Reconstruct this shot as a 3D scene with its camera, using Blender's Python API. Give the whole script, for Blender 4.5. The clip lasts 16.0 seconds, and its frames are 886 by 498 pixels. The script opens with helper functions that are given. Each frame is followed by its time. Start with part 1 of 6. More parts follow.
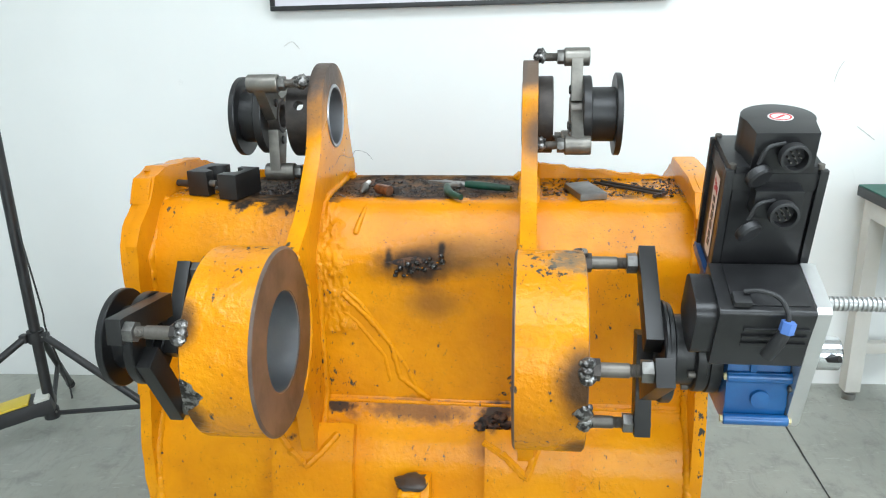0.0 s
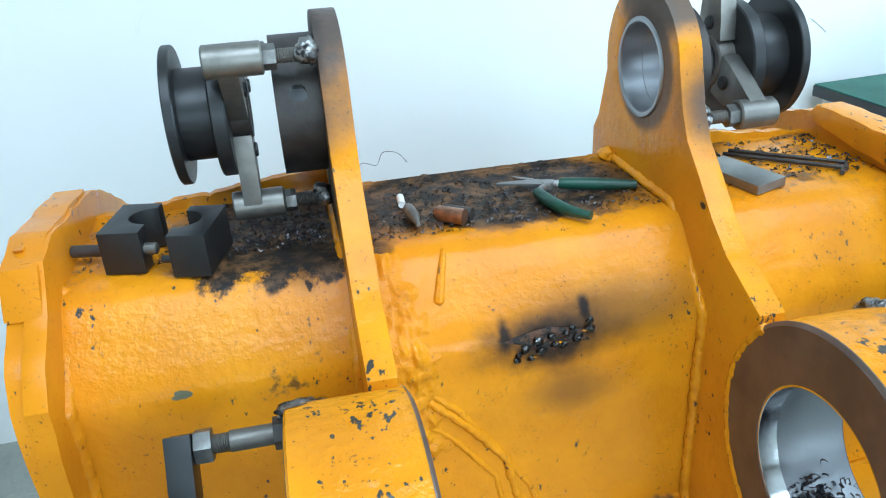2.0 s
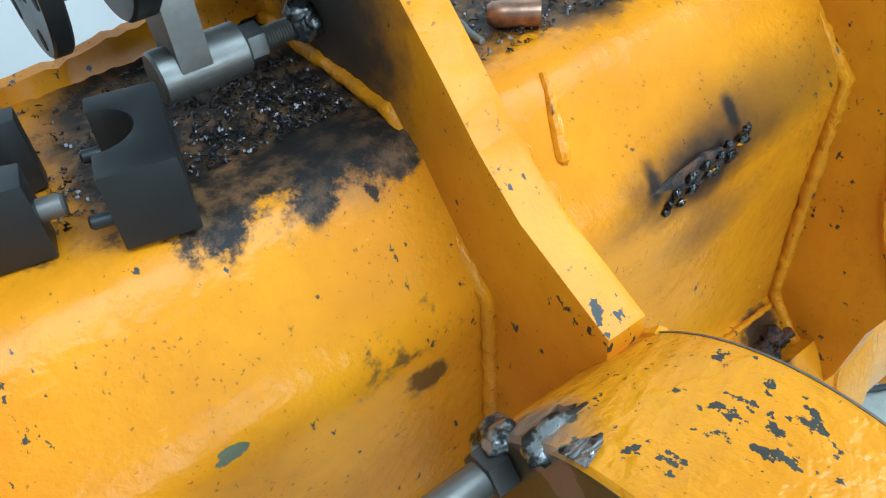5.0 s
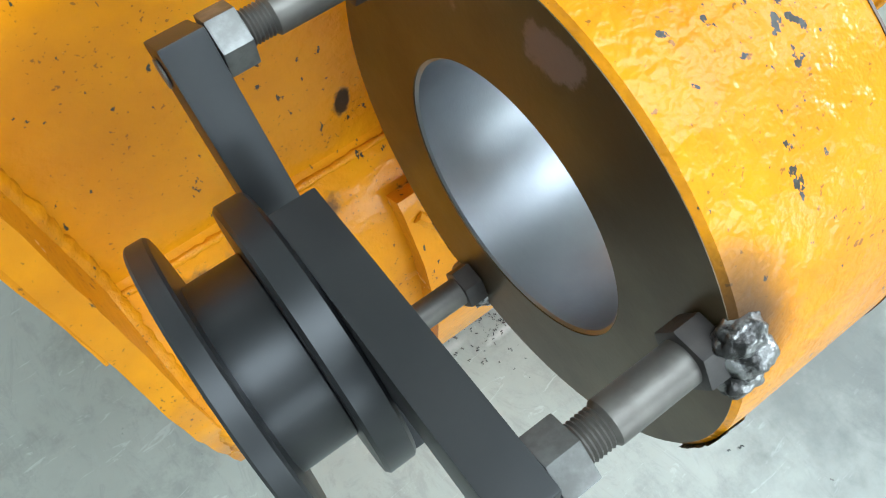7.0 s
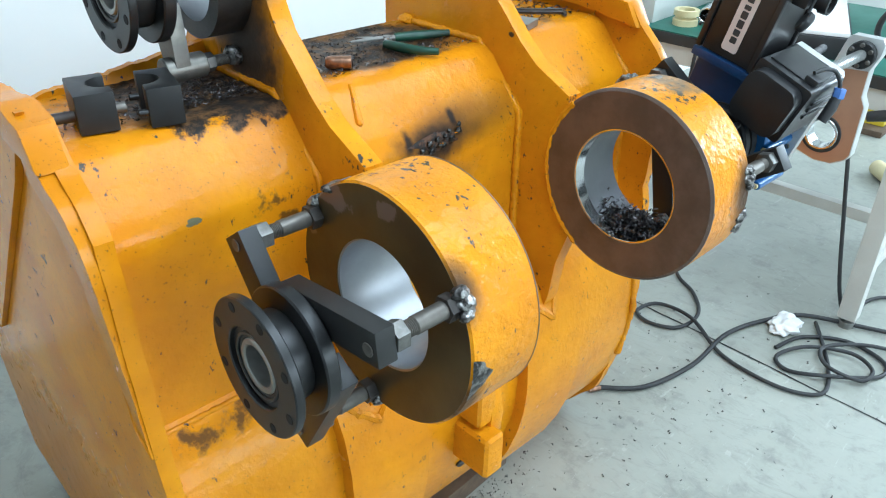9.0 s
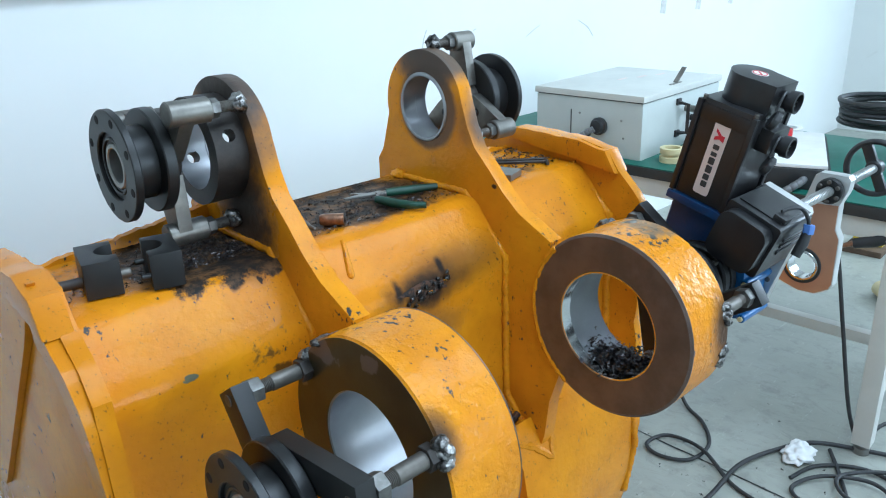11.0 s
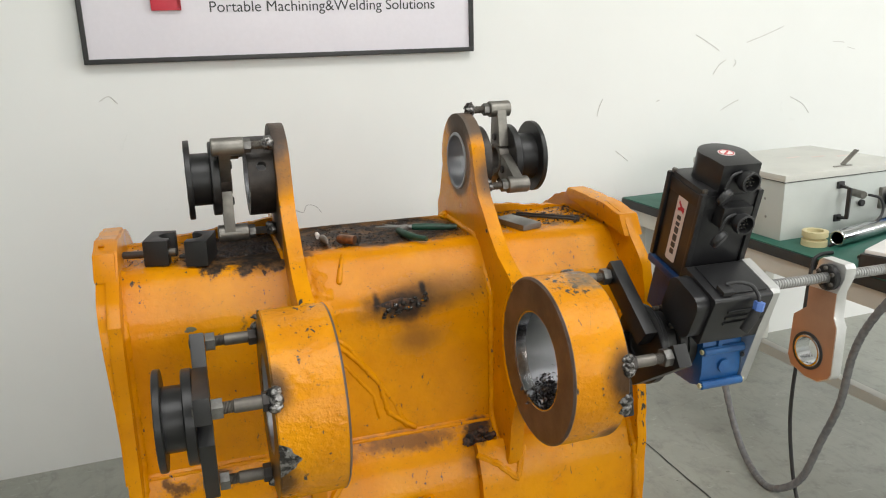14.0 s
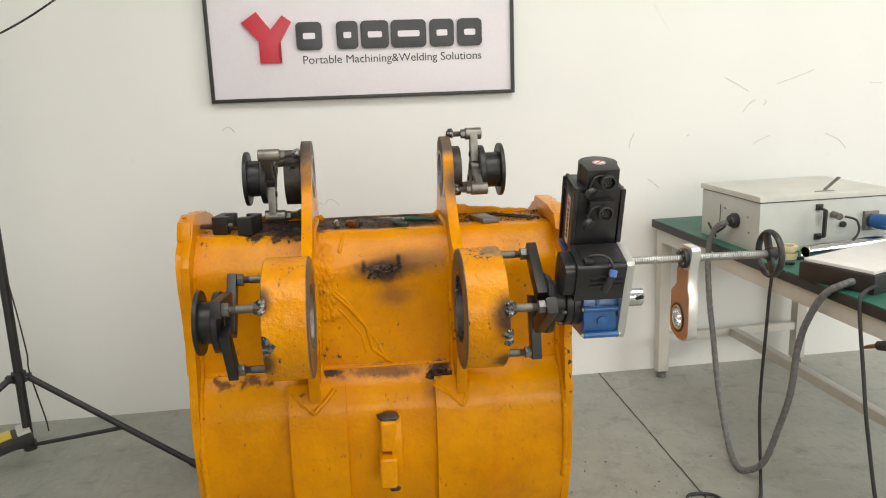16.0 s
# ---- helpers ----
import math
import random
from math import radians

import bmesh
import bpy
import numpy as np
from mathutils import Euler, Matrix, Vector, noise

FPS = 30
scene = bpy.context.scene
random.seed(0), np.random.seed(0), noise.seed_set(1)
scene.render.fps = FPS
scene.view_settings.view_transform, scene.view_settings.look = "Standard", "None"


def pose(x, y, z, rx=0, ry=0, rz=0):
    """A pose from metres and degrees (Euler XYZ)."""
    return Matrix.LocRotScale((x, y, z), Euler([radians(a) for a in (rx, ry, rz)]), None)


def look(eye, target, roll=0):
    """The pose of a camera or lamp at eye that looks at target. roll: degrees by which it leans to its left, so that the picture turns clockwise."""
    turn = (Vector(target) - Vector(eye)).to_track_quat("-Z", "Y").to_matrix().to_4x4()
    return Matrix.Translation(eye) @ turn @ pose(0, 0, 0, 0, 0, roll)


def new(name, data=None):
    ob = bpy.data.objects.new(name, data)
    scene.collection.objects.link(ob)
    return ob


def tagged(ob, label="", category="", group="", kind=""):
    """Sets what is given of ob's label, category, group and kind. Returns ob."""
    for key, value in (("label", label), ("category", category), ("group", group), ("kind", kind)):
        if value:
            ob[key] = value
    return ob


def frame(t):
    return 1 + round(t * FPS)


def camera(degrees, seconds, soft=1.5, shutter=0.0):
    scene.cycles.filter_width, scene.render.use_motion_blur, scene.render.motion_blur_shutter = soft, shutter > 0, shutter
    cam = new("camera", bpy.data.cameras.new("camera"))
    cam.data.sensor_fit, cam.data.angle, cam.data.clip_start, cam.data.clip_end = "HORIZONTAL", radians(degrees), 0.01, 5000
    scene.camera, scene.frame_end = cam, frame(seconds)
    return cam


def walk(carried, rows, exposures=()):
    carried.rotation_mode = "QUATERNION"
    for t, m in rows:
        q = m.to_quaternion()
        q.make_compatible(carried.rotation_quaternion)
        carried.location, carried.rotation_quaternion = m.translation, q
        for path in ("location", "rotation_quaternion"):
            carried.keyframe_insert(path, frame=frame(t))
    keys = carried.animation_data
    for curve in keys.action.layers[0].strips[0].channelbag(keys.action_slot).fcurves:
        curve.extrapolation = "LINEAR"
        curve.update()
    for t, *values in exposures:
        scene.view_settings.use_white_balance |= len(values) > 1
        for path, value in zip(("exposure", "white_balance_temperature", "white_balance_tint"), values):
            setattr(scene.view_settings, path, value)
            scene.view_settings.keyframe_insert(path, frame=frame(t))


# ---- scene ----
cam = camera(60.0, 16.0, soft=1.1)
PATH = [
    (0, (0.104, 0.121, 1.420), (-0.009, 2.023, 0.813), -1.7),
    (0.5, (0.046, 0.278, 1.412), (0.013, 2.167, 0.758), -0.8),
    (1, (-0.098, 0.421, 1.416), (0.038, 2.298, 0.740), -0.8),
    (1.5, (-0.247, 0.586, 1.443), (0.091, 2.398, 0.667), -2.2),
    (2, (-0.339, 0.805, 1.449), (0.105, 2.543, 0.565), -3.6),
    (2.5, (-0.357, 0.943, 1.448), (0.174, 2.622, 0.501), -6.4),
    (3, (-0.463, 1.103, 1.440), (0.241, 2.675, 0.424), -7.5),
    (3.2, (-0.512, 1.163, 1.425), (0.289, 2.686, 0.405), -7.3),
    (5.3, (-0.499, 1.268, 1.343), (0.367, 2.251, -0.169), -4.8),
    (5.5, (-0.505, 1.256, 1.339), (0.310, 2.137, -0.260), -5.8),
    (6, (-0.518, 1.246, 1.280), (0.180, 1.957, -0.454), -2.8),
    (6.5, (-0.511, 1.212, 1.254), (0.072, 1.864, -0.544), -2.5),
    (7, (-0.507, 1.165, 1.255), (0.018, 1.862, -0.544), -3.4),
    (7.5, (-0.520, 1.117, 1.279), (0.069, 1.911, -0.460), -1.1),
    (8, (-0.617, 1.029, 1.340), (0.204, 1.936, -0.242), 2.0),
    (8.5, (-0.790, 0.842, 1.376), (0.304, 1.904, 0.082), 1.4),
    (9, (-0.870, 0.722, 1.427), (0.389, 1.895, 0.406), 0.5),
    (9.5, (-0.877, 0.669, 1.468), (0.450, 1.897, 0.613), -0.3),
    (11.8, (-0.835, 0.660, 1.479), (0.482, 1.993, 0.780), -2.0),
    (12, (-0.802, 0.650, 1.489), (0.483, 2.016, 0.792), -1.6),
    (12.5, (-0.680, 0.576, 1.493), (0.492, 2.054, 0.828), -1.2),
    (13, (-0.593, 0.455, 1.503), (0.433, 2.056, 0.882), -1.3),
    (13.5, (-0.565, 0.246, 1.492), (0.301, 1.951, 0.906), -1.2),
    (14, (-0.509, 0.083, 1.491), (0.201, 1.871, 0.944), -1.5),
    (14.5, (-0.355, -0.051, 1.496), (0.207, 1.797, 0.978), -2.1),
    (15, (-0.209, -0.223, 1.494), (0.240, 1.665, 1.008), -1.9),
    (15.5, (-0.199, -0.430, 1.493), (0.164, 1.483, 1.034), -1.9),
    (16, (-0.210, -0.667, 1.476), (0.107, 1.261, 1.049), -2.0),
]
EXPO = [(0.0, 0.18, 5850, 3), (1.5, 0.18, 5050, -3), (3.2, 0.40, 4900, -6), (5.5, 0.30, 4750, -7), (7.0, 0.46, 5450, -1), (8.5, 0.42, 5400, -2), (9.5, 0.10, 5100, -1), (11.8, -0.16, 5000, -1), (12.05, -0.20, 5250, 1), (12.5, -0.30, 6350, 6), (12.8, -0.36, 6450, 7), (16.0, -0.36, 7050, 10)]
walk(cam, [(t, look(eye, target, roll)) for t, eye, target, roll in PATH], EXPO)

# ---- light ----
world = bpy.data.worlds.new("world")
scene.world = world
world.use_nodes = True
wn = world.node_tree.nodes
sky = wn.new("ShaderNodeTexSky")
sky.sky_type, sky.sun_disc, sky.sun_elevation, sky.sun_rotation = "NISHITA", False, radians(40), radians(200)
world.node_tree.links.new(sky.outputs[0], wn["Background"].inputs[0])
wn["Background"].inputs[1].default_value = 0.12


def area_lamp(name, x, y, z, target, sx, sy, power, colour=(1, 1, 1)):
    data = bpy.data.lights.new(name, "AREA")
    data.shape, data.size, data.size_y, data.energy, data.color = "RECTANGLE", sx, sy, power, colour
    ob = new(name, data)
    ob.matrix_world = look((x, y, z), target)
    return ob


# added fill light, hung lower than the assumed window in the unseen south wall
area_lamp("fill_light_south", 0.5, -3.9, 1.75, (0.3, 0.0, 0.9), 4.0, 1.7, 142, (1.0, 0.985, 0.96))
area_lamp("window_light_east", 5.9, -0.9, 2.3, (1.6, 0.3, -0.6), 2.4, 1.6, 195, (0.98, 0.99, 1.0))
# overhead light added above a ceiling opening; no such source is in view
area_lamp("overhead_fill_lamp", 0.5, 0.15, 3.46, (0.5, 0.15, 0.0), 3.6, 1.5, 108, (1.0, 0.995, 0.98))

# ---- materials ----


def math_node(nt, op, a, b=None, clamp=False):
    n = nt.nodes.new("ShaderNodeMath")
    n.operation, n.use_clamp = op, clamp
    for i, v in enumerate((a, b)):
        if v is None:
            continue
        if isinstance(v, (int, float)):
            n.inputs[i].default_value = v
        else:
            nt.links.new(v, n.inputs[i])
    return n.outputs[0]


def noise_node(nt, scale, detail=4.0, rough=0.55, stretch=None, distortion=0.0):
    n = nt.nodes.new("ShaderNodeTexNoise")
    n.inputs["Scale"].default_value, n.inputs["Detail"].default_value = scale, detail
    n.inputs["Roughness"].default_value, n.inputs["Distortion"].default_value = rough, distortion
    tc = nt.nodes.new("ShaderNodeTexCoord")
    if stretch:
        mp = nt.nodes.new("ShaderNodeMapping")
        mp.inputs["Scale"].default_value = stretch
        nt.links.new(tc.outputs["Object"], mp.inputs[0])
        nt.links.new(mp.outputs[0], n.inputs["Vector"])
    else:
        nt.links.new(tc.outputs["Object"], n.inputs["Vector"])
    return n.outputs["Fac"]


def ramp(nt, value, lo, hi):
    n = nt.nodes.new("ShaderNodeMapRange")
    n.interpolation_type = "SMOOTHSTEP"
    n.inputs["From Min"].default_value, n.inputs["From Max"].default_value = lo, hi
    nt.links.new(value, n.inputs["Value"])
    return n.outputs["Result"]


def mix(nt, fac, a, b):
    n = nt.nodes.new("ShaderNodeMix")
    n.data_type = "RGBA"
    if isinstance(fac, (int, float)):
        n.inputs[0].default_value = fac
    else:
        nt.links.new(fac, n.inputs[0])
    for sock, v in ((n.inputs[6], a), (n.inputs[7], b)):
        if isinstance(v, tuple):
            sock.default_value = (*v, 1)
        else:
            nt.links.new(v, sock)
    return n.outputs[2]


def bump(nt, height, strength, distance, below=None):
    n = nt.nodes.new("ShaderNodeBump")
    n.inputs["Strength"].default_value, n.inputs["Distance"].default_value = strength, distance
    nt.links.new(height, n.inputs["Height"])
    if below is not None:
        nt.links.new(below, n.inputs["Normal"])
    return n.outputs[0]


def blank(name):
    m = bpy.data.materials.new(name)
    m.use_nodes = True
    return m, m.node_tree, m.node_tree.nodes["Principled BSDF"]


def spot(nt, centre, radii, ragged, inner, outer, scale=0.0):
    """A stain of its own shape: 1 inside, 0 outside, with an uneven rim."""
    tc = nt.nodes.new("ShaderNodeTexCoord")
    s = nt.nodes.new("ShaderNodeVectorMath")
    s.operation = "SUBTRACT"
    s.inputs[1].default_value = centre
    nt.links.new(tc.outputs["Object"], s.inputs[0])
    d = nt.nodes.new("ShaderNodeVectorMath")
    d.operation = "DIVIDE"
    d.inputs[1].default_value = radii
    nt.links.new(s.outputs[0], d.inputs[0])
    ln = nt.nodes.new("ShaderNodeVectorMath")
    ln.operation = "LENGTH"
    nt.links.new(d.outputs[0], ln.inputs[0])
    scale = scale or max(14.0, min(95.0, 0.65 / min(radii)))
    n = math_node(nt, "MULTIPLY", math_node(nt, "SUBTRACT", noise_node(nt, scale, 5, 0.65), 0.5), ragged)
    return ramp(nt, math_node(nt, "ADD", ln.outputs["Value"], n), outer, inner)


def surface(name, col, col2, rough=0.5, metal=0.0, scale=8.0, grain=180.0, relief=0.15, depth=0.001, rvar=0.12, stretch=None, lo=0.35, hi=0.65, coat=0.0, spots=()):
    """Two tones over a coarse noise, fine grain in relief and roughness."""
    m, nt, b = blank(name)
    coarse = noise_node(nt, scale, 5, 0.6)
    fine = noise_node(nt, grain, 3, 0.6, stretch)
    tone = mix(nt, ramp(nt, coarse, lo, hi), col, col2)
    tone2 = mix(nt, math_node(nt, "MULTIPLY", fine, 0.25), tone, tuple(c * 0.7 for c in col))
    for centre, radii, ragged, inner, outer, colour, strength in spots:
        tone2 = mix(nt, math_node(nt, "MULTIPLY", spot(nt, centre, radii, ragged, inner, outer), strength), tone2, colour)
    nt.links.new(tone2, b.inputs["Base Color"])
    b.inputs["Metallic"].default_value = metal
    r = math_node(nt, "ADD", math_node(nt, "MULTIPLY", coarse, rvar * 2), rough - rvar)
    nt.links.new(r, b.inputs["Roughness"])
    b.inputs["Coat Weight"].default_value = coat
    nt.links.new(bump(nt, fine, relief, depth), b.inputs["Normal"])
    return m


def paint_material(name, spots=(), oil=False, chips=1.0, texture=1.0, clusters=(), gloss=0.19):
    """Thick orange machine paint with chips, runs and grime; soot round the welds."""
    m, nt, b = blank(name)
    coarse = noise_node(nt, 4.0, 5, 0.6)
    mid = noise_node(nt, 22.0, 5, 0.6)
    fine = noise_node(nt, 160.0, 3, 0.55)
    tone = mix(nt, ramp(nt, coarse, 0.3, 0.7), (0.74, 0.302, 0.0003), (0.57, 0.204, 0.0005))
    tone = mix(nt, math_node(nt, "MULTIPLY", ramp(nt, mid, 0.45, 0.8), 0.35), tone, (0.48, 0.17, 0.004))
    # small scratches and chips through to dark primer
    flecks = noise_node(nt, 105.0, 4, 0.62, (1.0, 0.7, 0.55))
    where = noise_node(nt, 7.0, 3, 0.6)
    lim = math_node(nt, "ADD", flecks, math_node(nt, "MULTIPLY", where, 0.35))
    for centre, radii, amount in clusters:
        lim = math_node(nt, "ADD", lim, math_node(nt, "MULTIPLY", spot(nt, centre, radii, 1.0, 0.1, 1.1, 18.0), amount))
    chip = math_node(nt, "MULTIPLY", ramp(nt, lim, 0.868 - 0.022 * chips, 0.892 - 0.022 * chips), 1.0 if chips > 0 else 0.0)
    pits = math_node(nt, "MULTIPLY", ramp(nt, math_node(nt, "ADD", noise_node(nt, 260.0, 2, 0.5), math_node(nt, "MULTIPLY", mid, 0.35)), 0.86, 0.92), 0.75)
    tone = mix(nt, pits, tone, (0.16, 0.07, 0.02))
    tone = mix(nt, chip, tone, (0.05, 0.045, 0.035))
    rough = math_node(nt, "ADD", math_node(nt, "MULTIPLY", mid, 0.22), 0.12)
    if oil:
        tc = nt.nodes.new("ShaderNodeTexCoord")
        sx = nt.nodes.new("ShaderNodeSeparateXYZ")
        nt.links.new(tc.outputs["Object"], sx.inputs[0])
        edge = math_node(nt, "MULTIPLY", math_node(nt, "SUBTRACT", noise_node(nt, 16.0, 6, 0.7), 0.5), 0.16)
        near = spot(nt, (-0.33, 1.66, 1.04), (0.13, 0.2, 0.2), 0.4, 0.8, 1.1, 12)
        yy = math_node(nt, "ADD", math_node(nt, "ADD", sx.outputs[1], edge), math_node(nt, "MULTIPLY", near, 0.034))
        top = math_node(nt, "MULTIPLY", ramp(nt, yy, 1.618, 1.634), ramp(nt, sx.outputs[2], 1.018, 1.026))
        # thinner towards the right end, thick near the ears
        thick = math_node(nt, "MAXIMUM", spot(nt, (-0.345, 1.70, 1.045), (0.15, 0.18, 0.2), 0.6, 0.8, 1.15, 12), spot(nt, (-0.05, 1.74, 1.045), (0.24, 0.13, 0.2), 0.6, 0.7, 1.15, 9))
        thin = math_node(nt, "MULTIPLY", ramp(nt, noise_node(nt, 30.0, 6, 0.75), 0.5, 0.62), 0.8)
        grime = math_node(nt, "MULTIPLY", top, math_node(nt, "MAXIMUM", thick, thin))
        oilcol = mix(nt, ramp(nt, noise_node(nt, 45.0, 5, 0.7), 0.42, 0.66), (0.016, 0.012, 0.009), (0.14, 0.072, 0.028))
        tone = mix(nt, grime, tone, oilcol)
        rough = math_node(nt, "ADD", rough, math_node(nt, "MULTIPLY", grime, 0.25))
    for centre, radii, ragged, inner, outer, colour, strength in spots:
        s = math_node(nt, "MULTIPLY", spot(nt, centre, radii, ragged, inner, outer), strength)
        tone = mix(nt, s, tone, colour)
        rough = math_node(nt, "ADD", rough, math_node(nt, "MULTIPLY", s, 0.25), True)
    nt.links.new(tone, b.inputs["Base Color"])
    nt.links.new(rough, b.inputs["Roughness"])
    b.inputs["Specular IOR Level"].default_value = gloss
    lumps = noise_node(nt, 75.0, 3, 0.5)
    zero = bump(nt, mid, 0.45 * texture, 0.006)
    first = bump(nt, ramp(nt, lumps, 0.35, 0.75), 0.35 * texture, 0.0022, zero)
    second = bump(nt, fine, 0.3 * texture, 0.0012, first)
    third = bump(nt, chip, -0.6, 0.0015, second)
    nt.links.new(third, b.inputs["Normal"])
    return m


SOOT, BROWN, ASH = (0.012, 0.010, 0.009), (0.13, 0.055, 0.018), (0.16, 0.14, 0.125)
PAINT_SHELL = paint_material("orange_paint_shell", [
    ((-0.05, 1.53, 0.936), (0.105, 0.2, 0.048), 1.1, 0.30, 1.15, SOOT, 0.95),
    ((0.035, 1.53, 0.958), (0.16, 0.2, 0.045), 0.5, 0.2, 1.2, SOOT, 0.65),
    ((-0.104, 1.53, 0.950), (0.011, 0.2, 0.026), 0.8, 0.3, 1.1, SOOT, 0.95),
    ((-0.001, 1.53, 0.968), (0.010, 0.2, 0.018), 0.8, 0.3, 1.1, SOOT, 0.95),
    ((-0.02, 1.53, 0.86), (0.08, 0.2, 0.05), 0.9, 0.1, 1.2, BROWN, 0.7),
    ((0.115, 1.50, 0.635), (0.05, 0.06, 0.025), 1.6, 0.5, 1.0, SOOT, 0.95),
    ((-0.215, 1.50, 0.64), (0.04, 0.05, 0.012), 1.4, 0.5, 1.0, SOOT, 0.95),
    ((-0.05, 1.50, 0.632), (0.24, 0.06, 0.030), 1.9, 0.2, 0.9, (0.10, 0.04, 0.012), 0.8),
    ((0.09, 1.48, 0.57), (0.05, 0.08, 0.07), 1.8, 0.2, 0.9, (0.16, 0.06, 0.014), 0.7),
    ((-0.342, 1.517, 0.714), (0.011, 0.05, 0.020), 1.3, 0.6, 0.95, SOOT, 0.95),
    ((-0.31, 1.48, 0.600), (0.034, 0.06, 0.016), 1.5, 0.6, 0.9, SOOT, 0.95),
    ((-0.47, 1.49, 0.632), (0.13, 0.08, 0.026), 3.2, 0.2, 0.8, (0.06, 0.03, 0.012), 0.85),
    ((-0.473, 1.525, 0.946), (0.015, 0.05, 0.006), 1.8, 0.7, 0.8, (0.10, 0.115, 0.075), 0.95),
    ((-0.320, 1.575, 1.029), (0.009, 0.02, 0.009), 1.6, 0.6, 0.8, SOOT, 0.95),
    ((-0.33, 1.62, 1.03), (0.07, 0.06, 0.04), 1.2, 0.3, 1.0, SOOT, 0.7),
    ((-0.350, 1.525, 0.938), (0.060, 0.06, 0.024), 3.6, 0.3, 0.7, (0.10, 0.055, 0.016), 0.85),
    ((-0.33, 1.525, 0.90), (0.03, 0.06, 0.03), 3.2, 0.2, 0.55, (0.03, 0.022, 0.012), 0.8),
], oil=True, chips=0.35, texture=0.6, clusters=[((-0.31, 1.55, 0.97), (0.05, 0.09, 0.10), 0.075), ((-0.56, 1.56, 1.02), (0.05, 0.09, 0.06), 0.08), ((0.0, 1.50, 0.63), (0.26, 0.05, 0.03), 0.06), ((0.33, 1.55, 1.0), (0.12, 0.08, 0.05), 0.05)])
PAINT_EAR = paint_material("orange_paint_ear", [
    ((-0.27, 1.71, 1.31), (0.09, 0.17, 0.13), 0.7, 0.45, 1.1, (0.062, 0.056, 0.053), 0.96),
    ((-0.287, 1.71, 1.19), (0.030, 0.12, 0.16), 0.7, 0.5, 1.1, (0.035, 0.030, 0.027), 0.95),
    ((0.165, 1.70, 1.31), (0.09, 0.13, 0.075), 0.6, 0.5, 1.1, (0.085, 0.07, 0.06), 0.95),
    ((-0.275, 1.60, 1.23), (0.05, 0.05, 0.06), 0.7, 0.3, 1.2, (0.12, 0.08, 0.06), 0.75),
    ((0.184, 1.60, 1.185), (0.05, 0.06, 0.075), 0.7, 0.3, 1.2, (0.06, 0.05, 0.045), 0.9),
    ((-0.285, 1.68, 1.09), (0.02, 0.11, 0.10), 0.7, 0.5, 1.1, (0.05, 0.038, 0.03), 0.95),
    ((0.15, 1.722, 1.199), (0.012, 0.080, 0.080), 0.1, 0.9, 1.1, (0.07, 0.055, 0.045), 0.85),
    ((0.15, 1.722, 1.29), (0.012, 0.10, 0.06), 0.3, 0.6, 1.1, (0.11, 0.09, 0.075), 0.8),
    ((0.145, 1.545, 1.075), (0.02, 0.008, 0.006), 0.6, 0.6, 1.0, SOOT, 0.95),
], chips=1.0, texture=0.5, clusters=[((-0.262, 1.42, 1.0), (0.03, 0.05, 0.04), 0.13), ((-0.262, 1.50, 1.07), (0.03, 0.03, 0.04), 0.07), ((0.165, 1.42, 1.0), (0.03, 0.05, 0.03), 0.09), ((-0.262, 1.62, 1.25), (0.03, 0.04, 0.05), 0.08), ((0.165, 1.45, 0.62), (0.05, 0.06, 0.06), 0.10)])
PAINT_RING = paint_material("orange_paint_ring", [
    ((-0.357, 1.137, 0.975), (0.035, 0.05, 0.05), 0.6, 0.4, 1.2, SOOT, 0.9),
    ((-0.357, 1.125, 0.80), (0.04, 0.06, 0.06), 0.8, 0.5, 1.2, SOOT, 0.85),
    ((-0.357, 1.385, 0.99), (0.04, 0.05, 0.04), 0.8, 0.5, 1.2, ASH, 0.9),
    ((0.25, 1.115, 0.90), (0.05, 0.06, 0.07), 0.6, 0.4, 1.25, SOOT, 0.92),
    ((0.25, 1.16, 0.76), (0.04, 0.05, 0.05), 0.6, 0.4, 1.2, SOOT, 0.8),
    ((0.24, 1.28, 1.03), (0.07, 0.06, 0.02), 1.4, 0.5, 1.1, (0.13, 0.11, 0.08), 0.85),
], chips=1.2, texture=1.25, gloss=0.24, clusters=[((-0.295, 1.19, 1.02), (0.045, 0.09, 0.05), 0.11), ((-0.292, 1.31, 1.045), (0.04, 0.05, 0.02), 0.10), ((0.20, 1.28, 1.03), (0.06, 0.08, 0.03), 0.09)])
PAINT_PLAIN = paint_material("orange_paint_side", [((-0.62, 1.9, 0.2), (0.1, 0.9, 0.3), 0.8, 0.4, 1.1, (0.30, 0.11, 0.02), 0.35)], chips=0.8, texture=0.3, clusters=[((-0.61, 1.405, 0.66), (0.03, 0.03, 0.16), 0.12), ((-0.62, 1.54, 1.06), (0.04, 0.05, 0.05), 0.09), ((0.49, 1.43, 0.70), (0.03, 0.03, 0.20), 0.09), ((0.49, 1.70, 1.09), (0.04, 0.14, 0.03), 0.08)])
BEAD_PAINT = paint_material("orange_paint_weld_bead", chips=0.6, texture=1.6)
FACE_BROWN = surface("browned_machined_steel", (0.170, 0.124, 0.100), (0.105, 0.078, 0.064), 0.40, 0.5, 13, 260, 0.12, 0.0006)
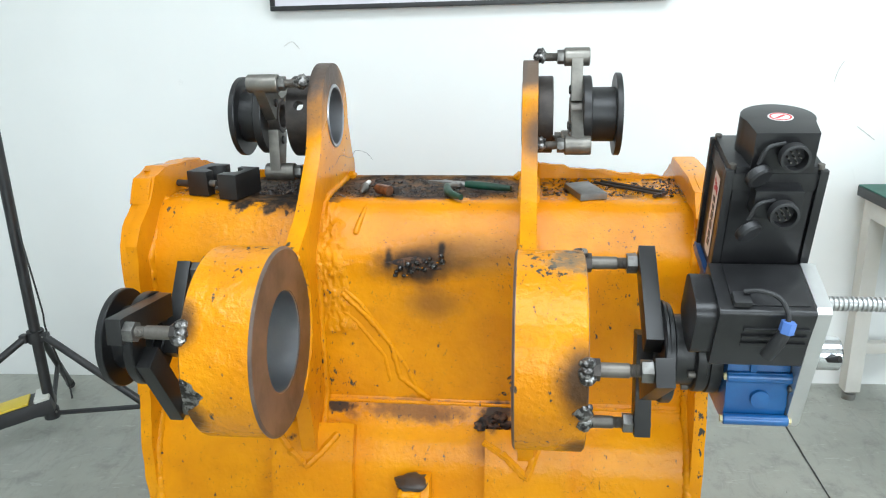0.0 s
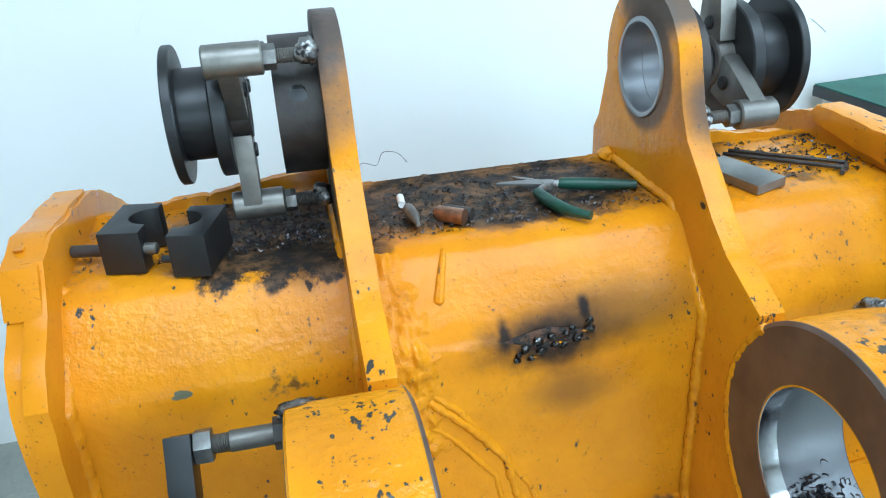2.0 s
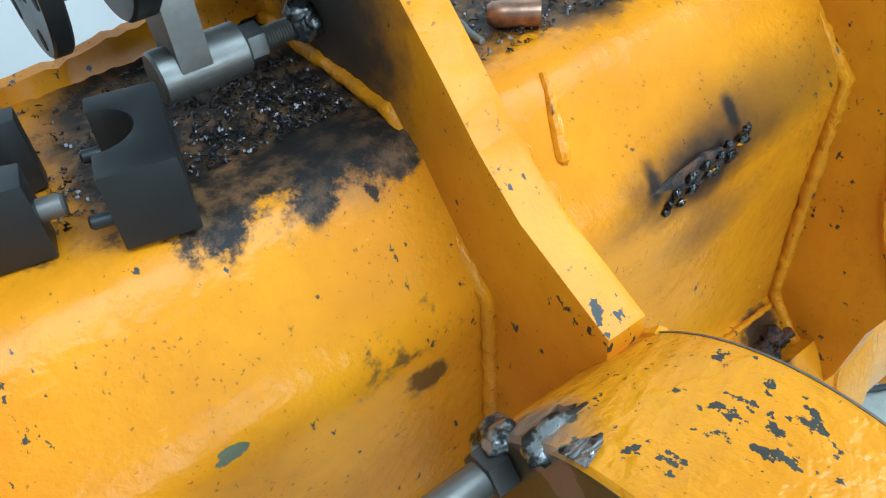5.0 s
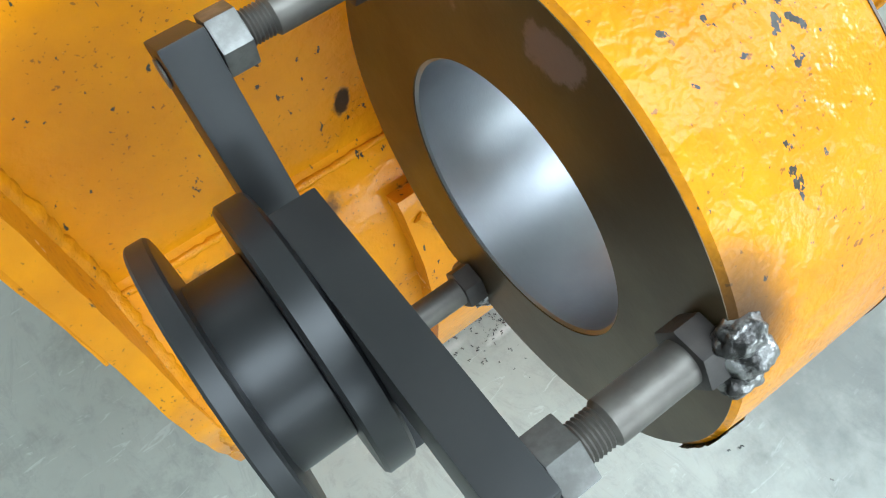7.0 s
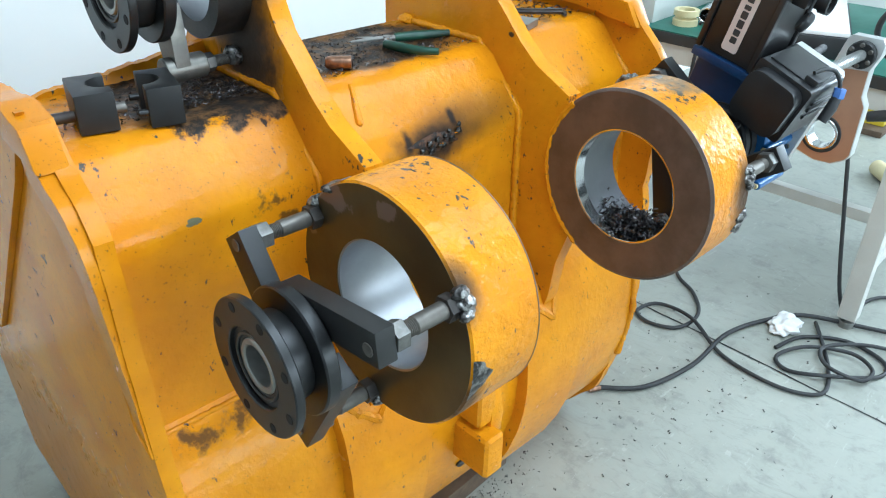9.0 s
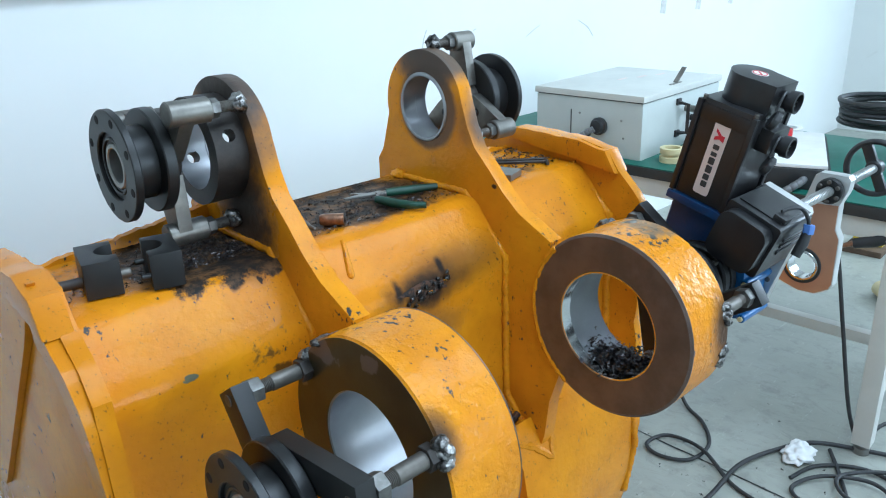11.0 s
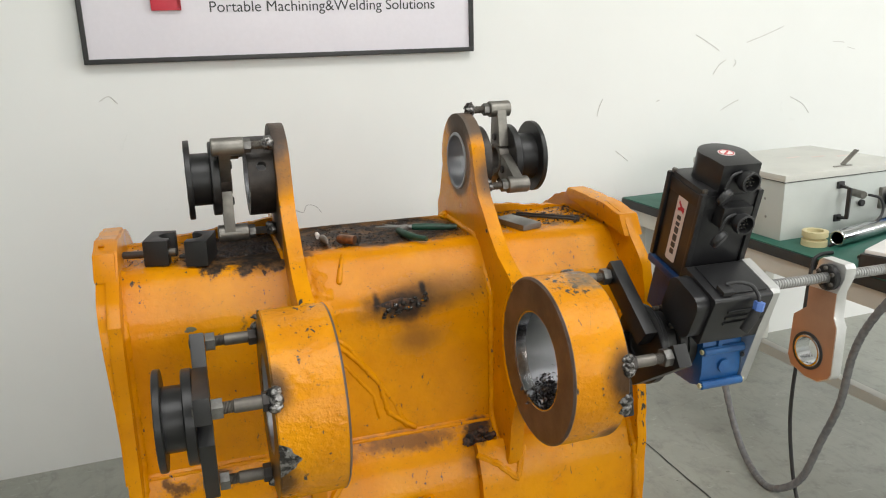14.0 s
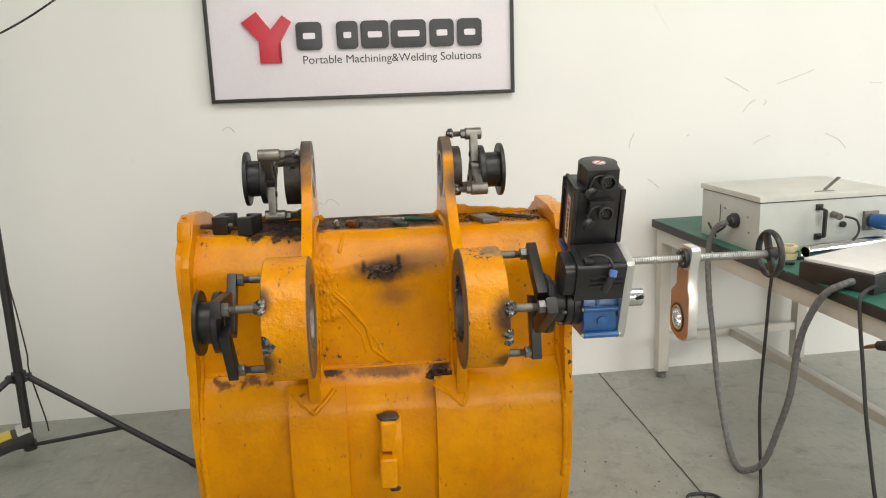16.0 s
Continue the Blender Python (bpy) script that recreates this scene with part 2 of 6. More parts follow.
FACE_OLIVE = surface("olive_oxide_steel", (0.095, 0.070, 0.032), (0.065, 0.042, 0.020), 0.36, 0.45, 10, 240, 0.12, 0.0006, spots=(
    ((-0.357, 1.268, 1.018), (0.02, 0.026, 0.016), 1.6, 0.6, 0.8, (0.20, 0.145, 0.125), 0.85), ((-0.357, 1.37, 1.0), (0.02, 0.05, 0.022), 1.5, 0.6, 0.75, (0.20, 0.145, 0.125), 0.9), ((-0.357, 1.42, 0.955), (0.02, 0.02, 0.03), 1.6, 0.6, 0.8, (0.20, 0.145, 0.125), 0.8),
    ((-0.357, 1.24, 0.72), (0.02, 0.035, 0.012), 1.5, 0.6, 0.8, (0.16, 0.13, 0.12), 0.8)))
BORE = surface("bored_bright_steel", (0.38, 0.385, 0.40), (0.30, 0.305, 0.32), 0.42, 1.0, 6, 420, 0.25, 0.0004, stretch=(3.0, 0.4, 0.4))
BLACK_OX = surface("black_oxide_steel", (0.0095, 0.0095, 0.0098), (0.016, 0.0155, 0.015), 0.42, 0.0, 14, 300, 0.08, 0.0005)
BLACK_GLOSS = surface("black_turned_steel", (0.007, 0.007, 0.0075), (0.012, 0.012, 0.0125), 0.38, 0.0, 14, 400, 0.1, 0.0004, stretch=(6.0, 0.5, 0.5))
# near-black that stands in for the shade inside bolt holes
HOLE_SHADE = surface("painted_hole_shade", (0.002, 0.002, 0.002), (0.003, 0.003, 0.003), 0.9, 0.0)
BURNT = surface("sooty_burnt_steel", (0.024, 0.021, 0.019), (0.055, 0.046, 0.040), 0.48, 0.4, 22, 200, 0.25, 0.001)
DARK_STEEL = surface("dark_burnt_steel", (0.05, 0.045, 0.042), (0.10, 0.085, 0.075), 0.5, 0.6, 18, 200, 0.2, 0.001)
STEEL = surface("bare_steel", (0.32, 0.315, 0.30), (0.23, 0.225, 0.21), 0.44, 0.85, 16, 300, 0.12, 0.0006)
ROD = surface("rod_steel", (0.19, 0.175, 0.155), (0.12, 0.108, 0.095), 0.50, 0.75, 22, 260, 0.15, 0.0006)
NICKEL = surface("dull_nickel_steel", (0.25, 0.238, 0.212), (0.165, 0.156, 0.140), 0.46, 0.85, 20, 240, 0.18, 0.0008)
DIRT = surface("burnt_crumbly_dirt", (0.018, 0.013, 0.010), (0.10, 0.045, 0.022), 0.8, 0.0, 90, 160, 0.8, 0.004, lo=0.42, hi=0.6)
SCREW = surface("rolled_screw_steel", (0.50, 0.50, 0.49), (0.38, 0.38, 0.37), 0.38, 0.8, 20, 300, 0.1, 0.0005)
NUT = surface("dull_zinc_nut", (0.20, 0.195, 0.185), (0.12, 0.115, 0.105), 0.42, 0.8, 60, 300, 0.15, 0.0008)
SPATTER = surface("sooty_weld_spatter", (0.30, 0.29, 0.28), (0.018, 0.016, 0.014), 0.3, 0.85, 140, 200, 0.3, 0.002, lo=0.34, hi=0.44)
WELD = surface("raw_weld_metal", (0.30, 0.29, 0.28), (0.022, 0.019, 0.017), 0.32, 0.85, 85, 190, 0.5, 0.0025, lo=0.42, hi=0.56)
CHIPS = surface("blued_steel_chips", (0.045, 0.045, 0.055), (0.13, 0.11, 0.10), 0.33, 0.9, 80, 200, 0.2, 0.001)
BLUE = surface("blue_gearbox_paint", (0.018, 0.115, 0.33), (0.014, 0.085, 0.26), 0.33, 0.1, 18, 120, 0.35, 0.0012, coat=0.3)
DARK_BLUE = surface("dark_blue_paint", (0.012, 0.05, 0.15), (0.010, 0.035, 0.11), 0.38, 0.1, 18, 120, 0.3, 0.0012)
MOTOR = surface("black_motor_enamel", (0.012, 0.012, 0.013), (0.020, 0.020, 0.021), 0.36, 0.0, 16, 320, 0.12, 0.0006)
PLASTIC = surface("black_plastic", (0.016, 0.016, 0.017), (0.026, 0.026, 0.027), 0.45, 0.0, 20, 300, 0.1, 0.0005)
RUBBER = surface("black_cable_rubber", (0.017, 0.017, 0.018), (0.03, 0.03, 0.031), 0.55, 0.0, 30, 200, 0.15, 0.0006)
GREY_HOSE = surface("grey_braided_hose", (0.13, 0.13, 0.135), (0.19, 0.19, 0.19), 0.5, 0.1, 60, 500, 0.5, 0.001)
ALU = surface("milled_aluminium", (0.70, 0.70, 0.69), (0.60, 0.60, 0.59), 0.36, 0.75, 8, 380, 0.08, 0.0004, stretch=(0.4, 4.0, 0.4))
TAN = surface("anodised_tan_plate", (0.50, 0.28, 0.17), (0.44, 0.24, 0.15), 0.42, 0.4, 8, 300, 0.08, 0.0005)
CHROME = surface("polished_bar", (0.66, 0.67, 0.68), (0.56, 0.57, 0.58), 0.18, 1.0, 10, 300, 0.05, 0.0004)
COPPER = surface("worn_copper", (0.42, 0.23, 0.14), (0.20, 0.12, 0.08), 0.34, 0.9, 60, 250, 0.2, 0.0008)
GREEN_GRIP = surface("dark_green_grip", (0.012, 0.06, 0.035), (0.010, 0.040, 0.025), 0.42, 0.0, 30, 200, 0.2, 0.0008)
TABLE_GREEN = surface("green_table_mat", (0.022, 0.135, 0.095), (0.018, 0.105, 0.075), 0.5, 0.0, 6, 260, 0.1, 0.0005)
TABLE_EDGE = surface("black_table_edge", (0.018, 0.02, 0.02), (0.03, 0.03, 0.03), 0.5, 0.0, 10, 200, 0.1, 0.0005)
LEG_WHITE = surface("cream_powder_coat", (0.62, 0.61, 0.56), (0.56, 0.55, 0.50), 0.42, 0.0, 6, 260, 0.12, 0.0006)
BOX_GREY = surface("pale_grey_enamel", (0.60, 0.60, 0.55), (0.55, 0.55, 0.51), 0.42, 0.0, 5, 300, 0.12, 0.0005)
BOX_SIDE = surface("grey_green_enamel", (0.52, 0.55, 0.52), (0.48, 0.51, 0.48), 0.42, 0.0, 5, 300, 0.12, 0.0005)
NYLON = surface("cream_nylon", (0.70, 0.62, 0.36), (0.62, 0.54, 0.30), 0.45, 0.0, 10, 200, 0.1, 0.0005)
SIGN_FACE = surface("lilac_white_sign", (0.76, 0.73, 0.78), (0.73, 0.70, 0.755), 0.35, 0.0, 2, 60, 0.02, 0.0003)
SIGN_FRAME = surface("black_sign_frame", (0.02, 0.02, 0.02), (0.03, 0.03, 0.03), 0.4, 0.2, 10, 200, 0.1, 0.0005)
LETTER_DARK = surface("charcoal_letters", (0.028, 0.03, 0.035), (0.036, 0.038, 0.042), 0.4, 0.0, 10, 200, 0.05, 0.0003)
LETTER_RED = surface("crimson_letters", (0.55, 0.02, 0.045), (0.50, 0.018, 0.04), 0.35, 0.0, 10, 200, 0.05, 0.0003)
PAPER = surface("crumpled_paper", (0.80, 0.80, 0.79), (0.74, 0.74, 0.73), 0.8, 0.0, 20, 90, 0.3, 0.002)
WOOD = surface("weathered_wood", (0.13, 0.085, 0.05), (0.075, 0.05, 0.032), 0.75, 0.0, 14, 90, 0.5, 0.003, stretch=(0.15, 3.0, 3.0))
WHITE_LABEL = surface("white_label", (0.78, 0.76, 0.74), (0.72, 0.70, 0.68), 0.4, 0.0, 10, 100, 0.03, 0.0003)
PALE_LABEL = surface("pale_pink_label", (0.72, 0.60, 0.55), (0.66, 0.54, 0.49), 0.4, 0.0, 10, 100, 0.03, 0.0003)
RED = surface("red_plastic", (0.55, 0.02, 0.03), (0.48, 0.02, 0.025), 0.35, 0.0, 10, 100, 0.05, 0.0003)
YELLOW = surface("yellow_plastic", (0.65, 0.50, 0.03), (0.6, 0.44, 0.03), 0.4, 0.0, 10, 100, 0.05, 0.0003)
BLUE_PLASTIC = surface("blue_connector_plastic", (0.10, 0.20, 0.52), (0.08, 0.16, 0.45), 0.4, 0.0, 20, 100, 0.05, 0.0003)
BUTT = surface("cigarette_filter", (0.62, 0.27, 0.10), (0.55, 0.22, 0.08), 0.8, 0.0, 40, 200, 0.1, 0.0005)


def wall_material():
    m, nt, b = blank("white_wall_paint")
    coarse, fine = noise_node(nt, 0.9, 5, 0.6), noise_node(nt, 90, 4, 0.6)
    tone = mix(nt, ramp(nt, coarse, 0.3, 0.7), (0.79, 0.80, 0.78), (0.755, 0.765, 0.745))
    scuff = math_node(nt, "MULTIPLY", ramp(nt, noise_node(nt, 3.2, 6, 0.7, None, 1.5), 0.66, 0.74), 0.25)
    tone = mix(nt, scuff, tone, (0.55, 0.54, 0.51))
    nt.links.new(tone, b.inputs["Base Color"])
    b.inputs["Roughness"].default_value = 0.62
    nt.links.new(bump(nt, fine, 0.06, 0.001, bump(nt, coarse, 0.12, 0.01)), b.inputs["Normal"])
    return m


def floor_material():
    m, nt, b = blank("grey_green_concrete")
    coarse, mid, fine = noise_node(nt, 1.3, 6, 0.65), noise_node(nt, 9, 6, 0.7), noise_node(nt, 120, 4, 0.6)
    tone = mix(nt, ramp(nt, coarse, 0.32, 0.68), (0.375, 0.384, 0.338), (0.290, 0.298, 0.260))
    tone = mix(nt, math_node(nt, "MULTIPLY", ramp(nt, mid, 0.5, 0.72), 0.4), tone, (0.12, 0.122, 0.112))
    spots = ramp(nt, noise_node(nt, 26, 4, 0.6), 0.70, 0.74)
    tone = mix(nt, math_node(nt, "MULTIPLY", spots, 0.6), tone, (0.11, 0.105, 0.095))
    pale = math_node(nt, "MULTIPLY", ramp(nt, noise_node(nt, 5, 6, 0.7, (1, 0.4, 1), 1.2), 0.60, 0.72), 0.35)
    tone = mix(nt, pale, tone, (0.36, 0.37, 0.35))
    nt.links.new(tone, b.inputs["Base Color"])
    streak = math_node(nt, "MULTIPLY", ramp(nt, noise_node(nt, 15, 7, 0.78, (1.0, 0.4, 1.0), 2.2), 0.48, 0.66), 0.34)
    tone = mix(nt, streak, tone, (0.19, 0.195, 0.178))
    scratch = math_node(nt, "MULTIPLY", ramp(nt, noise_node(nt, 42, 5, 0.7, (0.25, 1.0, 1.0), 1.2), 0.60, 0.68), 0.4)
    tone = mix(nt, scratch, tone, (0.52, 0.53, 0.49))
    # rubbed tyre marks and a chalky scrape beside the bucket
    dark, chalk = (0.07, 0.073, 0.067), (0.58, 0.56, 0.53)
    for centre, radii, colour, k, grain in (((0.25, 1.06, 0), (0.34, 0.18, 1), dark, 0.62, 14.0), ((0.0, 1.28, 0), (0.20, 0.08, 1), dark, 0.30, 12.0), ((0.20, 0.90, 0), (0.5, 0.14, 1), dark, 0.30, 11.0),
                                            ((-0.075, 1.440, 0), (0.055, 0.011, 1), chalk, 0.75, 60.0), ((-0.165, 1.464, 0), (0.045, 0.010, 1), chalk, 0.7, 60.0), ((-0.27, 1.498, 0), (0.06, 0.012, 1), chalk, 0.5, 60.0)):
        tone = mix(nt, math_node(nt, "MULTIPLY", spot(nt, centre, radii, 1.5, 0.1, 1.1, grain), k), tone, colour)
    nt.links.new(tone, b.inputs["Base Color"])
    nt.links.new(math_node(nt, "ADD", math_node(nt, "MULTIPLY", mid, 0.26), 0.24), b.inputs["Roughness"])
    nt.links.new(bump(nt, fine, 0.12, 0.001, bump(nt, mid, 0.1, 0.004)), b.inputs["Normal"])
    return m


WALL, FLOOR = wall_material(), floor_material()
CEILING = surface("ceiling_white", (0.78, 0.78, 0.77), (0.74, 0.74, 0.73), 0.7, 0.0, 2, 60, 0.05, 0.001)

# ---- builders ----
TILT_B = Matrix.Translation((0.003, 1.3, 0.87)) @ Matrix.Rotation(-0.0632, 4, "Z") @ Matrix.Rotation(0.0067, 4, "Y") @ Matrix.Translation((0, -1.3, -0.87))


def thing(name, label, category, group="", kind="", at=None, on_bucket=False):
    """An empty that carries the parts of one thing."""
    ob = new(name)
    ob.empty_display_size = 0.05
    m = Matrix.Translation(at) if at else Matrix.Identity(4)
    ob.matrix_basis = TILT_B @ m if on_bucket else m
    return tagged(ob, label, category, group, kind)


SOFT = {"weld", "weld_spot", "tack_weld", "corner_weld", "burnt_cap", "weld_pad", "weld_spot", "paint_flake", "tissue", "weld_bead", "repair_weld", "side_weld", "crease_weld"}


def part(name, bm, material, parent=None, label=""):
    bmesh.ops.recalc_face_normals(bm, faces=bm.faces)
    for f in bm.faces:
        f.smooth = True
    for e in bm.edges:
        e.smooth = len(e.link_faces) == 2 and (name in SOFT or e.calc_face_angle(0) < radians(34))
    me = bpy.data.meshes.new(name)
    bm.to_mesh(me)
    bm.free()
    me.materials.append(material)
    ob = new(name, me)
    if parent:
        ob.parent = parent
    if label:
        ob["label"] = label
    return ob


def solo(name, bm, material, label, category, group="", kind="", on_bucket=False):
    """A thing that is one mesh."""
    ob = part(name, bm, material)
    if on_bucket:
        ob.matrix_basis = TILT_B
    return tagged(ob, label, category, group, kind)


def bevelled(bm, width, segments=2, edges=None):
    if width > 0:
        bmesh.ops.bevel(bm, geom=list(edges or bm.edges), offset=width, segments=segments, affect="EDGES", profile=0.7, clamp_overlap=True)
    return bm


def join(bm, other, m=None):
    """Adds the bmesh other to bm, moved by m."""
    if m is not None:
        other.transform(m)
    me = bpy.data.meshes.new("join")
    other.to_mesh(me)
    other.free()
    bm.from_mesh(me)
    bpy.data.meshes.remove(me)
    return bm


def box(x0, x1, y0, y1, z0, z1, bev=0.0, seg=2):
    bm = bmesh.new()
    bmesh.ops.create_cube(bm, size=1, matrix=Matrix.Translation(((x0 + x1) / 2, (y0 + y1) / 2, (z0 + z1) / 2)) @ Matrix.Diagonal((x1 - x0, y1 - y0, z1 - z0, 1)))
    return bevelled(bm, bev, seg)


def prism(loops, x0, x1, bev=0.0):
    """A plate between x0 and x1; loops of (y, z): the outline, then holes."""
    bm = bmesh.new()
    edges = []
    for loop in loops:
        vs = [bm.verts.new((x0, y, z)) for y, z in loop]
        edges += [bm.edges.new((vs[i], vs[(i + 1) % len(vs)])) for i in range(len(vs))]
    bmesh.ops.triangle_fill(bm, edges=edges, use_beauty=True, use_dissolve=False, normal=(1, 0, 0))
    out = bmesh.ops.extrude_face_region(bm, geom=list(bm.faces))
    bmesh.ops.translate(bm, vec=(x1 - x0, 0, 0), verts=[v for v in out["geom"] if isinstance(v, bmesh.types.BMVert)])
    bmesh.ops.recalc_face_normals(bm, faces=bm.faces)
    if bev:
        sharp = [e for e in bm.edges if len(e.link_faces) == 2 and e.calc_face_angle(0) > radians(50)]
        bevelled(bm, bev, 2, sharp)
    return bm


def lathe(prof, cy, cz, seg=48, closed=False):
    """A turned body round the x axis through (cy, cz); prof of (x, r)."""
    bm = bmesh.new()
    rings = []
    for x, r in prof:
        if r <= 0:
            rings.append([bm.verts.new((x, cy, cz))])
        else:
            rings.append([bm.verts.new((x, cy + r * math.cos(2 * math.pi * i / seg), cz + r * math.sin(2 * math.pi * i / seg))) for i in range(seg)])
    pairs = list(zip(rings, rings[1:])) + ([(rings[-1], rings[0])] if closed else [])
    for a, b in pairs:
        for i in range(seg):
            j = (i + 1) % seg
            if len(a) == 1 and len(b) == 1:
                continue
            if len(a) == 1:
                bm.faces.new((a[0], b[i], b[j]))
            elif len(b) == 1:
                bm.faces.new((a[i], b[0], a[j]))
            else:
                bm.faces.new((a[i], b[i], b[j], a[j]))
    return bm


def solid(x0, x1, r, cy, cz, seg=40, bev=0.0015):
    """A closed cylinder along x with broken edges."""
    return lathe([(x0, 0), (x0, r - bev), (x0 + bev, r), (x1 - bev, r), (x1, r - bev), (x1, 0)], cy, cz, seg)


def ring_body(x0, x1, r, rin, cy, cz, seg=64, bev=0.002):
    return lathe([(x0, rin + bev), (x0, r - bev), (x0 + bev, r), (x1 - bev, r), (x1, r - bev), (x1, rin + bev), (x1 - bev, rin), (x0 + bev, rin)], cy, cz, seg, True)


def tube(pts, r, seg=8, wobble=0.0, seed=0, caps=True):
    """A sweep along points; r is a number or one for each point."""
    bm = bmesh.new()
    pts = [Vector(p) for p in pts]
    rng = random.Random(seed)
    up = None
    rings = []
    for i, p in enumerate(pts):
        d = (pts[min(i + 1, len(pts) - 1)] - pts[max(i - 1, 0)]).normalized()
        if up is None:
            up = d.orthogonal().normalized()
        up = (up - d * up.dot(d)).normalized()
        side = d.cross(up)
        rr = r[i] if isinstance(r, (list, tuple)) else r
        rings.append([bm.verts.new(p + (up * math.cos(2 * math.pi * k / seg) + side * math.sin(2 * math.pi * k / seg)) * rr * (1 + wobble * rng.uniform(-1, 1))) for k in range(seg)])
    for a, b in zip(rings, rings[1:]):
        for k in range(seg):
            bm.faces.new((a[k], a[(k + 1) % seg], b[(k + 1) % seg], b[k]))
    if caps:
        bm.faces.new(rings[0][::-1])
        bm.faces.new(rings[-1])
    return bm


def spline(pts, n=8):
    """Points along a smooth curve through pts."""
    pts = [Vector(p) for p in pts]
    out = []
    for i in range(len(pts) - 1):
        p0, p1, p2, p3 = pts[max(i - 1, 0)], pts[i], pts[i + 1], pts[min(i + 2, len(pts) - 1)]
        for k in range(n):
            t = k / n
            out.append(0.5 * ((2 * p1) + (p2 - p0) * t + (2 * p0 - 5 * p1 + 4 * p2 - p3) * t * t + (3 * p1 - p0 - 3 * p2 + p3) * t ** 3))
    return out + [pts[-1]]


def bead(pts, r, seed, step=0.006, seg=7):
    """A rippled weld bead along a broken line."""
    rng = random.Random(seed)
    pts = [Vector(p) for p in pts]
    line, rad = [], []
    for a, b in zip(pts, pts[1:]):
        n = max(1, int((b - a).length / step))
        for k in range(n):
            line.append(a.lerp(b, k / n) + Vector([rng.uniform(-1, 1) * r * 0.10 for _ in range(3)]))
            rad.append(r * rng.uniform(0.86, 1.12))
    line.append(pts[-1])
    rad.append(r * 0.7)
    return tube(line, rad, seg, 0.12, seed)


def blob(centre, radii, seed, rough=0.3, sub=3):
    """A lump of molten metal."""
    bm = bmesh.new()
    bmesh.ops.create_icosphere(bm, subdivisions=sub, radius=1)
    off = Vector((seed * 3.1, seed * 1.7, seed * 0.9))
    for v in bm.verts:
        k = 1 + rough * (noise.noise(v.co * 1.7 + off) + 0.6 * noise.noise(v.co * 4.1 + off))
        v.co = Vector([v.co[i] * k * radii[i] + centre[i] for i in range(3)])
    return bm


def hexagon(x0, x1, r, cy, cz, turn=0.0):
    loop = [(cy + r * math.cos(turn + math.pi / 3 * i), cz + r * math.sin(turn + math.pi / 3 * i)) for i in range(6)]
    return prism([loop], x0, x1, 0.0015)


def threaded(x0, x1, r, cy, cz, pitch=0.0022, seg=16):
    prof, x = [(x0, 0)], x0
    while x < x1:
        prof += [(x, r * 0.9), (min(x + pitch / 2, x1), r)]
        x += pitch
    return lathe(prof + [(x1, 0)], cy, cz, seg)


def circle(cy, cz, r, n=40, a0=0.0, a1=None):
    if a1 is None:
        return [(cy + r * math.cos(2 * math.pi * i / n), cz + r * math.sin(2 * math.pi * i / n)) for i in range(n)]
    return [(cy + r * math.cos(radians(a0 + (a1 - a0) * i / n)), cz + r * math.sin(radians(a0 + (a1 - a0) * i / n))) for i in range(n + 1)]


def ragged(loop, step, amount, seed):
    """The outline cut finer, with small random dents."""
    rng = random.Random(seed)
    out = []
    for (a, b), (c, d) in zip(loop, loop[1:] + loop[:1]):
        n = max(1, int(math.hypot(c - a, d - b) / step))
        for k in range(n):
            out.append((a + (c - a) * k / n + rng.uniform(-amount, amount), b + (d - b) * k / n + rng.uniform(-amount, amount)))
    return out


# ---- room ----
WALL_TURN = -1.7


